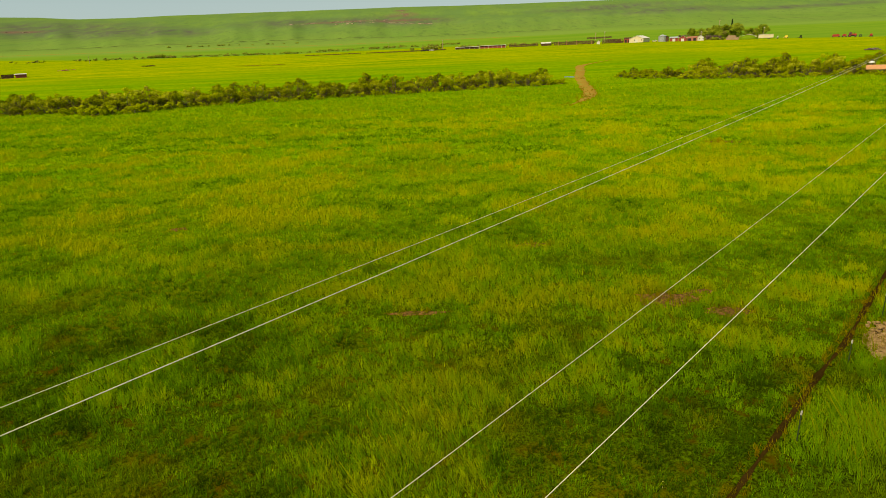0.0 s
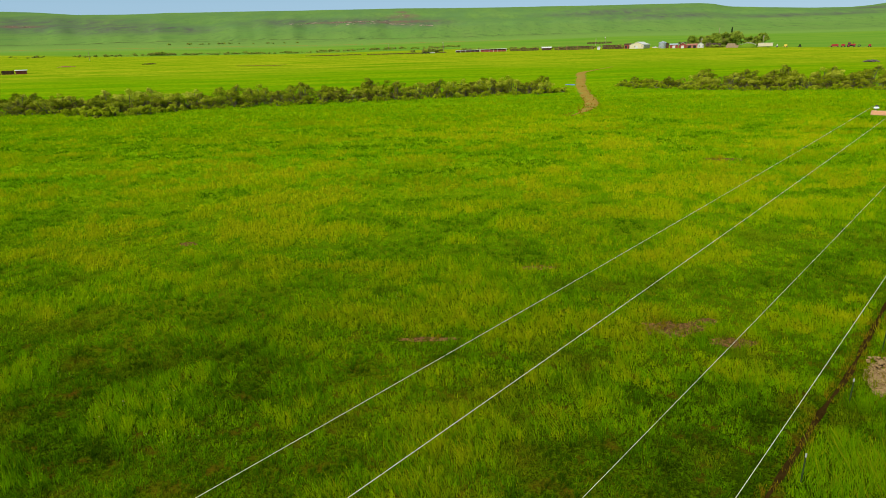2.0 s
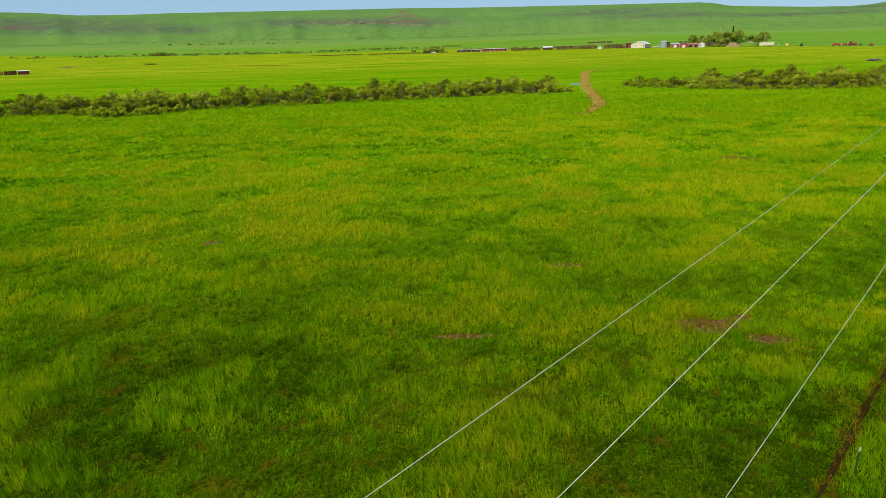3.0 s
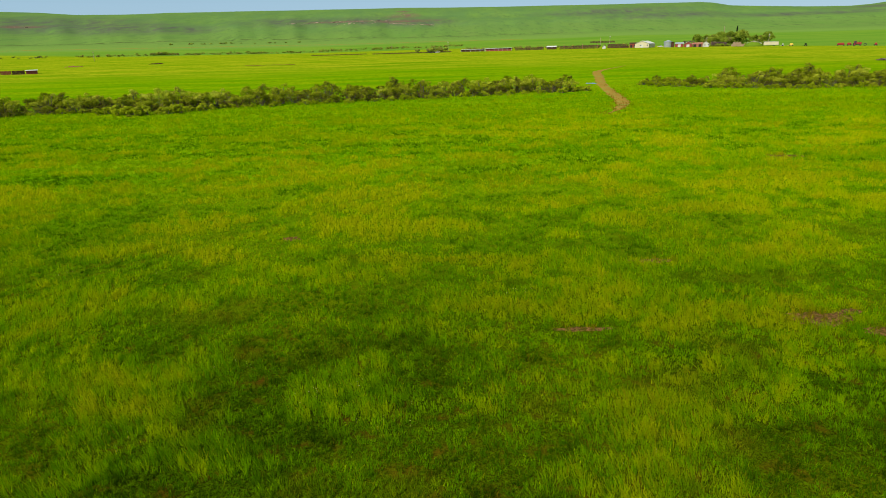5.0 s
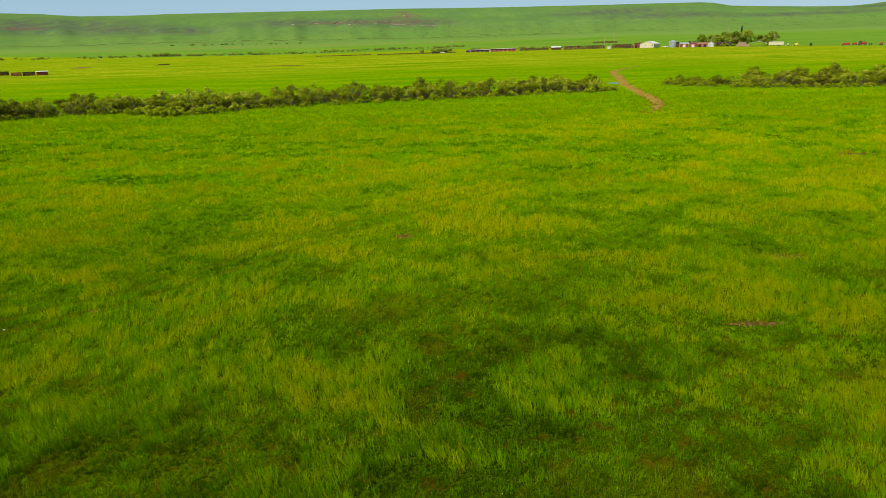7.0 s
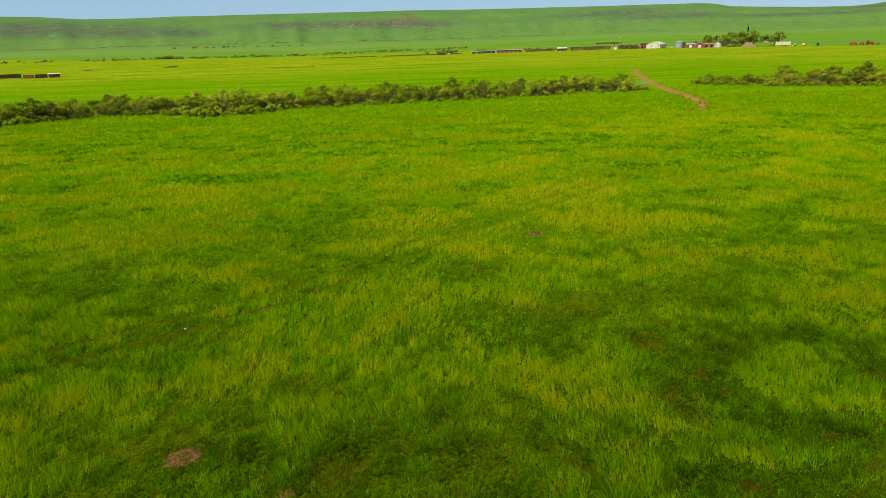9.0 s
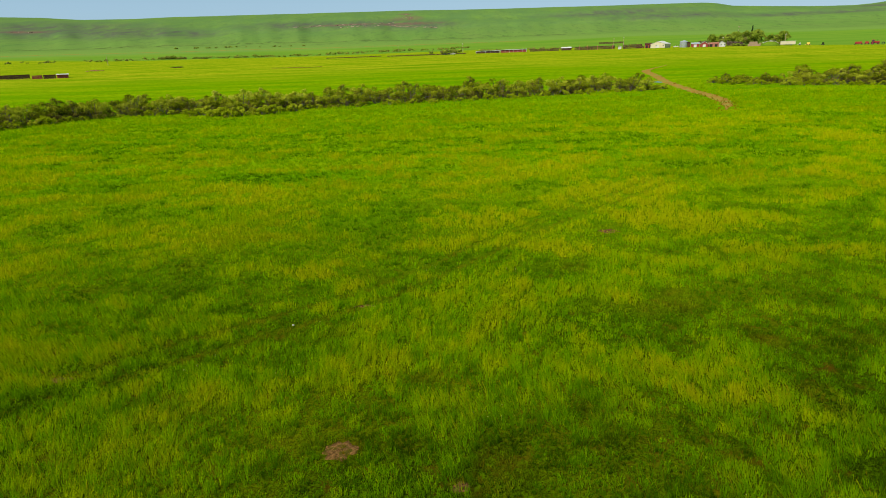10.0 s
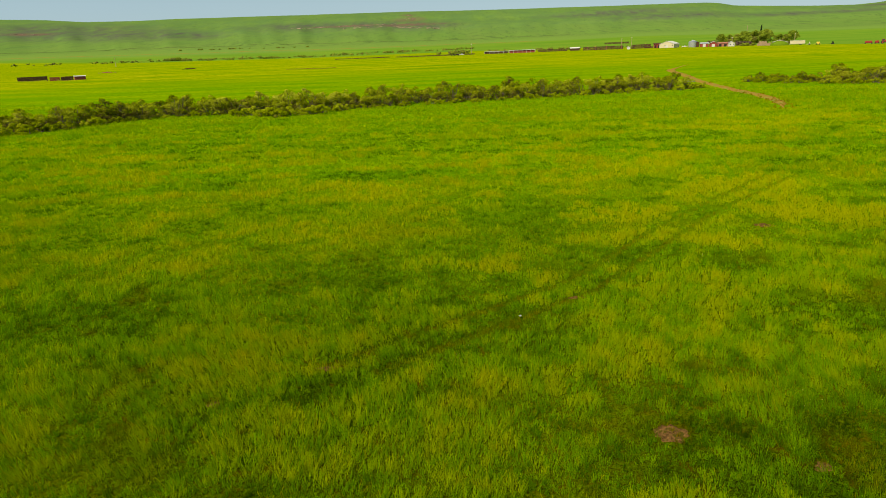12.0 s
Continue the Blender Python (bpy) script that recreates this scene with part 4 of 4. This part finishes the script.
def tractor(m, paint, label, size=1.0):
    t = thing("tractor", m @ Matrix.Scale(size, 4), label, "tractor", "farm machines")
    hood = part("hood", box(bmesh.new(), 0.2, 3.0, -0.7, 0.7, 1.1, 2.2, 0.12), paint, t)
    part("exhaust", rod(bmesh.new(), (1.5, 0.3, 2.2), (1.5, 0.3, 3.2), 0.07, 0.06, 8), DARK, hood)
    cab = part("cab", box(bmesh.new(), -1.6, 0.2, -0.9, 0.9, 1.3, 3.2, 0.1), paint, t)
    part("window", box(bmesh.new(), -1.4, 0.0, -0.93, 0.93, 2.1, 3.0), GLASS, cab)
    part("chassis", box(bmesh.new(), -1.6, 2.8, -0.45, 0.45, 0.7, 1.3), DARK, t)
    for x, r in ((-1.0, 1.0), (2.3, 0.65)):
        for sy in (-1.15, 0.75):
            w = part("wheel", rod(bmesh.new(), (x, sy, r), (x, sy + 0.4, r), r, r, 20), TYRE, t)
            part("rim", rod(bmesh.new(), (x, sy - 0.03, r), (x, sy + 0.43, r), r * 0.5, r * 0.5, 14), paint, w)
    return t


def implement(m, paint, w, label):
    t = thing("farm_implement", m @ Matrix.Scale(0.8, 4), label, "farm machine", "farm machines")
    part("frame", box(box(bmesh.new(), -w / 2, w / 2, -0.8, -0.5, 0.8, 1.3), -w / 2, w / 2, 0.5, 0.8, 0.8, 1.3), paint, t)
    part("hopper", box(bmesh.new(), -w / 2 + 0.5, w / 2 - 0.6, -0.9, 0.9, 1.3, 3.4, 0.25), paint, t)
    for x in (-w / 2 + 0.8, w / 2 - 0.8):
        part("wheel", rod(bmesh.new(), (x, -1.3, 0.7), (x, -0.9, 0.7), 0.7, 0.7, 16), TYRE, t)
    part("drawbar", rod(bmesh.new(), (-w / 2, 0, 1.0), (-w / 2 - 2.2, 0, 0.7), 0.1, 0.1, 6), paint, t)
    return t


implement(facing(27.2, R_F), YELLOW_PAINT, 4.5, "small yellow farm implement on the grass")
implement(facing(26.6, R_F), WHITE, 2.2, "small white tank cart on the grass")
implement(facing(28.2, R_F), POST_GREEN, 3.5, "small grey-green farm implement on the grass")
implement(facing(30.55, R_F), RED_PAINT, 8, "long red seed drill parked on the grass")
tractor(facing(31.55, R_F), RED_PAINT, "red tractor with a cab parked on the grass", 1.35)
implement(facing(31.10, R_F + 5), RED_PAINT, 5, "red farm implement beside the tractor")
implement(facing(32.79, R_F), RED_PAINT, 3.6, "small red farm implement on the grass")
hoop = thing("spare_tyre", facing(32.12, R_F), "large dark tractor tyre standing on the grass", "tyre", "farm machines")
bm = bmesh.new()
for k in range(24):
    a, c = k / 24 * math.tau, (k + 1) / 24 * math.tau
    rod(bm, (0.95 * math.cos(a), 0, 1.15 + 0.95 * math.sin(a)), (0.95 * math.cos(c), 0, 1.15 + 0.95 * math.sin(c)), 0.28, 0.28, 8)
part("tyre", bm, TYRE, hoop)


def car(m, paint, label):
    c = thing("pickup_truck", m, label, "pickup truck", "farm vehicles")
    body = part("body", box(bmesh.new(), -2.7, 2.7, -0.95, 0.95, 0.5, 1.25, 0.12), paint, c)
    part("cab", box(bmesh.new(), -0.4, 1.3, -0.85, 0.85, 1.25, 1.95, 0.15), paint, c)
    part("window", box(bmesh.new(), -0.2, 1.1, -0.88, 0.88, 1.35, 1.8), GLASS, body)
    for x in (-1.7, 1.7):
        for sy in (-1.0, 0.75):
            part("wheel", rod(bmesh.new(), (x, sy, 0.4), (x, sy + 0.25, 0.4), 0.4, 0.4, 14), TYRE, c)
    return c


for az, r, mat, label in ((-3.3, R_F - 12, DARK, "dark pickup truck parked by the corral"), (-2.9, R_F - 12, DARK, "black pickup truck parked by the corral"), (-2.5, R_F - 13, WHITE, "white pickup truck parked by the corral"), (17.2, R_F, WHITE, "white pickup truck parked beside the barn")):
    car(facing(az, r), mat, label)


def utility_pole(az, r, h, lamp):
    p = thing("utility_pole", facing(az, r), "tall thin wooden utility pole far off", "utility pole", "utility poles")
    part("pole", rod(bmesh.new(), (0, 0, -0.3), (0, 0, h), 0.28, 0.2, 8), POLE_GREY, p)
    part("crossarm", box(bmesh.new(), -1.0, 1.0, -0.12, 0.12, h - 1.0, h - 0.75), POLE_GREY, p)
    if lamp:
        part("lamp", box(bmesh.new(), -0.5, 0.5, -0.6, 0.2, h - 0.7, h - 0.1, 0.1), WHITE, p)


for az, r, h, lamp in ((-31.2, 900, 11, False), (-1.5, 700, 11, True), (-6.5, 1400, 12, False), (13.0, 760, 12, True), (12.2, 780, 11, False), (20.9, 690, 9, True), (25.55, 700, 11, True), (22.2, 770, 20, False)):
    utility_pole(az, r, h, lamp)
corral(facing(12.5, 1150), 42, 3.0, 3, 5, OLD_BOARD, "long dark hay stack line behind the farm")

# corral and loading shed west of the creek
gable("loading_shed", facing(-35.9, 418), 6.2, 6, 2.3, 0.35, BARN_RED, WHITE, "small red shed with a flat white roof", True, 0)
corral(facing(-36.75, 418), 5.6, 2.0, 5, 2.2, OLD_BOARD, "weathered dark board loading pen", 0.97)
corral(facing(-37.55, 418), 4.6, 1.8, 4, 2.2, BARN_RED, "red board loading chute", 0.90)
corral(facing(-38.92, 422), 13.6, 2.1, 5, 3, OLD_BOARD, "long weathered dark board corral fence", 0.97)
ribbon("trampled_strip", [far(z, 414)[:2] for z in (-39.9, -38.9, -37.8, -36.8, -35.9)], [0.5, 1.6, 1.1, 1.8, 0.4], SOIL, "strip of trampled brown soil along the corral", 0.12, 0.8, 1.0)


def brush_pile(az, r, w, label, mat=OLD_BOARD):
    p = thing("brush_pile", facing(az, r), label, "brush pile", "brush piles")
    bm = bmesh.new()
    rng = np.random.default_rng(int(r))
    for k in range(26):
        x, y, a = rng.normal() * w * 0.25, rng.normal() * 0.8, rng.random() * 6.28
        l = 0.6 + rng.random() * w * 0.12
        rod(bm, (x - l * math.cos(a), y - l * math.sin(a) * 0.5, 0.1 + rng.random() * 0.4), (x + l * math.cos(a), y + l * math.sin(a) * 0.5, 0.2 + rng.random() * 0.8), 0.22, 0.14, 6)
    part("heap", bm, mat, p)


brush_pile(-26.9, 560, 9, "dark pile of cut brush in the field")
brush_pile(-33.0, 580, 8, "low pile of brown brush in the field", BRICK_RED)
brush_pile(33.1, 305, 5, "long low heap of old timber in the field", BARK)

# ---- ledges on the scarp ----
def ledge(seed):
    bm = bmesh.new()
    bmesh.ops.create_cube(bm, size=1.0)
    bmesh.ops.subdivide_edges(bm, edges=bm.edges[:], cuts=2, use_grid_fill=True)
    for v in bm.verts:
        d = noise.noise_vector(v.co * 2.1 + Vector((seed * 7.7, 0, 0)))
        v.co = Vector((v.co.x * 16, v.co.y * 10, v.co.z * 7)) + Vector((d.x * 3, d.y * 3, d.z * 1.6))
    me = bpy.data.meshes.new("rock_ledge")
    bm.to_mesh(me)
    bm.free()
    me.materials.append(STONE)
    return me


LEDGES = [ledge(k) for k in range(5)]


def set_ledge(k, az, elev, size, label):
    x, y, z, r = slope_at(az, elev)
    ob = tagged(new("rock_ledge", LEDGES[k % 5]), label, "rock", "sandstone ledges")
    ob.matrix_basis = Matrix.Translation((x, y, z - 1.2)) @ Matrix.Rotation(radians(-az + 8 * RNG.normal()), 4, "Z") @ Matrix.Diagonal((size, size, size * 0.75, 1))


# one bed of rock crops out along the slope, another a little lower under the knob
for az0, az1, e0, e1, count in ((-15.6, -6.2, 2.58, 2.72, 46), (-6.6, -2.4, 2.45, 2.20, 24), (-11, -7, 2.50, 2.54, 10), (-36.6, -34.2, 2.62, 2.55, 8)):
    for k in range(count):
        t = (k + 0.5 * RNG.random()) / count
        if noise.noise((t * 9, az0, 0)) > -0.28:
            set_ledge(k, az0 + (az1 - az0) * t, e0 + (e1 - e0) * t + 0.025 * RNG.normal(), 0.42 + 0.45 * RNG.random(), "pale pinkish sandstone ledge breaking out of the grassy scarp")

for k in range(16):
    az = -5.1 + 0.55 * RNG.normal()
    set_ledge(k, az, 3.05 + 0.42 * RNG.random(), 0.25 + 0.25 * RNG.random(), "reddish sandstone outcrop on the knob of the scarp")

# ---- pasture grass ----
def on_bare(x, y):
    """How far worn ground keeps the grass away, 0 to 1."""
    keep = np.zeros(len(x))
    for bx, by, rx, ry in BARE:
        d = np.hypot((x - bx) / rx, (y - by) / ry)
        keep = np.maximum(keep, np.clip(1.2 - d, 0, 0.6) * (1.6 if rx > 1.9 else 1.15 * (0.40 + 1.1 * wave(x, y, 0.42, 3))))
    for line, half in ((TRAIL_LINE, 0.20), (LANE_LINE, 1.3)):
        for (x0, y0), (x1, y1) in zip(line, line[1:]):
            dx, dy = x1 - x0, y1 - y0
            t = np.clip(((x - x0) * dx + (y - y0) * dy) / (dx * dx + dy * dy), 0, 1)
            keep = np.maximum(keep, np.clip(1.4 - np.hypot(x - x0 - t * dx, y - y0 - t * dy) / half, 0, 0.5) * (1.35 + 0.5 * (wave(x, y, 0.5, 6) - 0.5) if half < 1 else 1.5))
    for x0, y0, x1, y1 in FAINT:
        t = np.clip(((x - x0) * (x1 - x0) + (y - y0) * (y1 - y0)) / ((x1 - x0) ** 2 + (y1 - y0) ** 2), 0, 1)
        keep = np.maximum(keep, 0.45 * np.clip(1.5 - np.hypot(x - x0 - t * (x1 - x0), y - y0 - t * (y1 - y0)) / 0.2, 0, 1))
    return keep


FAINT = ((-32.83, 15.6, -24.23, 22.3), (-24.23, 22.3, -16.03, 32.3), (-16.03, 32.3, -4.33, 44.0), (-33.73, 16.8, -25.23, 23.4), (-25.23, 23.4, -17.13, 33.2), (-17.13, 33.2, -5.53, 45.0))


def tussocks(x, y, size):
    """For each place the nearest tussock: how far off its middle it lies, the way from it, and the tussock's own two numbers."""
    iu, iv = np.floor(x / size).astype(int), np.floor(y / size).astype(int)
    best = np.full(len(x), 1e9)
    dx, dy, own, own2 = (np.zeros(len(x)) for k in range(4))
    for du in (-1, 0, 1):
        for dv in (-1, 0, 1):
            a, c = (iu + du) % 256, (iv + dv) % 256
            ex = x - (iu + du + LATTICES[0][a, c]) * size
            ey = y - (iv + dv + LATTICES[1][a, c]) * size
            d = np.hypot(ex, ey)
            near = d < best
            best = np.where(near, d, best)
            dx, dy = np.where(near, ex, dx), np.where(near, ey, dy)
            own, own2 = np.where(near, LATTICES[2][a, c], own), np.where(near, LATTICES[3][a, c], own2)
    return best / size, dx / size, dy / size, own, own2


def smooth(v, lo, hi):
    v = np.clip((v - lo) / (hi - lo), 0, 1)
    return v * v * (3 - 2 * v)


def sward(x, y):
    """How high the sward stands and how yellow it is, 0 to 1 each, in drifts of a few metres, swathes and tussocks."""
    wx = x + 1.6 * (wave(x, y, 3.3, 0) - 0.5) + 0.5 * (wave(x, y, 1.1, 1) - 0.5)
    wy = y + 1.6 * (wave(x, y, 3.3, 2) - 0.5) + 0.5 * (wave(x, y, 1.1, 3) - 0.5)
    high = smooth(0.14 * wave(wx, wy, 5.5, 8) + 0.50 * wave(wx * 0.62, wy, 1.9, 9) + 0.36 * wave(wx * 0.8, wy, 0.75, 4), 0.34, 0.64)
    gold = smooth(0.22 * wave(wx, wy, 9.0, 10) + 0.44 * wave(wx * 0.6, wy, 2.6, 5) + 0.34 * wave(wx, wy, 1.0, 6), 0.36, 0.64)
    return high, gold


def pasture(count):
    """Places of tufts, which thin out and coarsen away from the strip nearest the way."""
    rng = np.random.default_rng(99)
    rows = np.linspace(7.0, 165.0, 800)
    share = np.cumsum((40 + 1.68 * rows) * np.minimum(1, (16 / rows) ** 1.95) * np.clip((168 - rows) / 70, 0, 1))
    y = np.interp(rng.random(count) * share[-1], share, rows)
    x = -14.3 + (rng.random(count) * 2 - 1) * (20 + 0.84 * y)
    high, gold = sward(x, y)
    for x0, y0, x1, y1 in FAINT:
        t = np.clip(((x - x0) * (x1 - x0) + (y - y0) * (y1 - y0)) / ((x1 - x0) ** 2 + (y1 - y0) ** 2), 0, 1)
        high = high * (1 - 0.85 * np.clip(1.5 - np.hypot(x - x0 - t * (x1 - x0), y - y0 - t * (y1 - y0)) / 0.28, 0, 1))
    off = tussocks(x, y, 0.46)[0]
    gap = smooth(off, 0.42, 0.72) * np.clip((70 - y) / 40, 0, 1)
    keep = rng.random(count) > on_bare(x, y) + 0.75 * gap * (1 - 0.45 * high) + 0.06 * (1 - high) * np.clip((60 - y) / 30, 0, 1)
    return x[keep], y[keep], high[keep], gold[keep], rng


tx, ty, high, gold, rng = pasture(265000)
back = 20000
bx, by = -14.3 + (rng.random(back) * 2 - 1) * 34, 7.0 - 28 * rng.random(back) ** 1.5
h2, g2 = sward(bx, by)
tx, ty, high, gold = np.concatenate([tx, bx]), np.concatenate([ty, by]), np.concatenate([high, h2]), np.concatenate([gold, g2])
PER = 8
n = len(tx)
away = np.clip((ty - 11) / 38, 0, 1)
beyond = np.clip(((tx - 9.9) * 0.72 - (ty - 12.2) * 0.69) / 1.2, 0, 1)      # outside the fence, ungrazed
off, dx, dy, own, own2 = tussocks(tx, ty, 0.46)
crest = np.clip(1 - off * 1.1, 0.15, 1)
grow = np.where(ty < 7, 1.8, np.clip(np.hypot(ty, 6.0) / 17.0, 0.88, 6.5))
tuft_high = (0.17 + 0.22 * high * (1 - 0.35 * own2)) * (0.55 + 0.70 * crest) * (1 + 0.45 * beyond)
calm = 1 - 0.78 * smooth(ty, 60, 110)      # towards the creek the sward grows even
usual = np.interp(ty, (9, 13, 17, 22, 30, 60, 120), (0.31, 0.37, 0.47, 0.54, 0.58, 0.60, 0.58))      # greener and painted darker, as shaded bases, under the way; riper farther in
# short hollows and tussock edges get darker blades, shade put into the tint
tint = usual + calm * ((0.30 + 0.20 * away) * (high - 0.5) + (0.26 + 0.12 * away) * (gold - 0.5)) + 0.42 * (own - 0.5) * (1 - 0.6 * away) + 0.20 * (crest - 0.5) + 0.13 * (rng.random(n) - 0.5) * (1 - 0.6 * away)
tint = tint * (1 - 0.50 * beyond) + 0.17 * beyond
bx, by = np.repeat(tx, PER), np.repeat(ty, PER)
bg, bh = np.repeat(grow, PER), np.repeat(tuft_high, PER)
m = len(bx)
ang, rad = rng.random(m) * math.tau, np.sqrt(rng.random(m)) * 0.055 * bg
bx, by = bx + np.cos(ang) * rad, by + np.sin(ang) * rad
bz = land(bx, by)
ripe = (rng.random(m) < 0.02 + 0.10 * np.repeat(gold * high * (1 - 0.7 * away), PER)).astype(float)
tall = bh * (1 + 0.30 * ripe) * (0.60 + 0.60 * rng.random(m))
leaf = (rng.random(m) < 0.14) & (ripe == 0)        # a leaf that bends off its stem, not the stem itself
wide = (0.0044 + 0.0054 * rng.random(m)) * bg ** 1.08 * (1 - 0.5 * ripe) * np.where(leaf, 1.4, 1.0)
turn = rng.random(m) * math.tau
sweep = 2.6 + (wave(bx, by, 7.0, 11) - 0.5) * 4.0
lay = 0.05 + 0.13 * np.repeat(high, PER)
leanx = np.repeat(dx, PER) * 0.55 + np.cos(sweep) * lay + rng.normal(size=m) * 0.20
leany = np.repeat(dy, PER) * 0.55 + np.sin(sweep) * lay + rng.normal(size=m) * 0.16
root = np.stack([bx, by, bz - 0.02], -1)
tip = root + np.stack([leanx * tall, leany * tall, tall], -1)
at = np.where(leaf, 0.25 + 0.75 * rng.random(m), 0.0)[:, None]
length = (0.030 + 0.050 * rng.random(m)) * (0.6 + 2.4 * bh) * bg ** 0.7
bend = np.stack([rng.normal(size=m) * 0.35 + leanx, rng.normal(size=m) * 0.35 + leany, 0.8 + 0.5 * rng.random(m)], -1)
start = root + (tip - root) * at
tip = np.where(leaf[:, None], start + bend * length[:, None], tip)
root = np.where(leaf[:, None], start, root)
side = np.stack([np.cos(turn), np.sin(turn), np.zeros(m)], -1) * wide[:, None]
seed_head = (ripe > 0)[:, None]
a = np.where(seed_head, tip - side * 0.7, root - side)
b = np.where(seed_head, root, root + side)
c = np.where(seed_head, tip + side * 0.7 + np.array((0, 0, 0.03)), tip)
co = np.stack([a, b, c], 1).reshape(-1, 3)
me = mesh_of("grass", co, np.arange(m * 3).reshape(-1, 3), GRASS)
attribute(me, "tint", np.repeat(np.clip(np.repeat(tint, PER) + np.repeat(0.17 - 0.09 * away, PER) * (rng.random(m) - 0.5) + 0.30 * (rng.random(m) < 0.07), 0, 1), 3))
worn = on_bare(tx, ty)
thatch = (1 - high) * 0.8 * smooth(wave(tx, ty, 1.6, 7), 0.62, 0.92) * (1 - 0.85 * away)
dry = np.repeat(np.maximum(1.3 * worn, thatch * (0.3 + 0.6 * rng.random(n))), PER)
attribute(me, "ripe", np.repeat(np.clip(np.maximum(dry, ripe * (0.2 + 0.5 * rng.random(m))), 0, 1), 3))
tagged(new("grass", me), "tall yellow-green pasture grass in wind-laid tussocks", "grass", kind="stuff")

stone = bmesh.new()
bmesh.ops.create_icosphere(stone, subdivisions=2, radius=0.045)
for v in stone.verts:
    v.co = Vector((v.co.x * 1.3, v.co.y * 0.9, v.co.z * 0.8)) * (1 + 0.3 * noise.noise(v.co * 9))
me = bpy.data.meshes.new("pale_stone")
stone.to_mesh(me)
stone.free()
me.materials.append(TIP_WHITE)
ob = tagged(new("pale_stone", me), "small pale stone lying on a grass tuft", "stone")
ob.location = (-27.83, 19.63, float(land(-27.83, 19.63)) + 0.12)

# small pale flower heads in loose drifts
spots = rng.random((26, 2))
fx, fy = [], []
for u, v in spots:
    y = 9 + 26 * v * v
    x = -14 + (u * 2 - 1) * (18 + 0.8 * y)
    k = int(3 + 9 * rng.random())
    fx.append(x + rng.normal(size=k) * 0.45)
    fy.append(y + rng.normal(size=k) * 0.35)
fx, fy = np.concatenate(fx), np.concatenate(fy)
fz = land(fx, fy) + 0.12 + 0.10 * rng.random(len(fx))
co, faces = [], []
for x, y, z in zip(fx, fy, fz):
    k = len(co)
    r = 0.007 + 0.009 * rng.random()
    co += [(x, y, z + r * 0.4)] + [(x + r * math.cos(q * 1.2566), y + r * math.sin(q * 1.2566), z) for q in range(5)]
    faces += [(k, k + 1 + q, k + 1 + (q + 1) % 5) for q in range(5)]
    co += [(x - 0.002, y, z - 0.25), (x + 0.002, y, z - 0.25), (x, y, z)]
    faces.append((k + 6, k + 7, k + 8))
tagged(new("wildflowers", mesh_of("wildflowers", co, faces, FLOWER)), "scattered small pale yellow wildflowers among the grass", "flowers", kind="stuff")
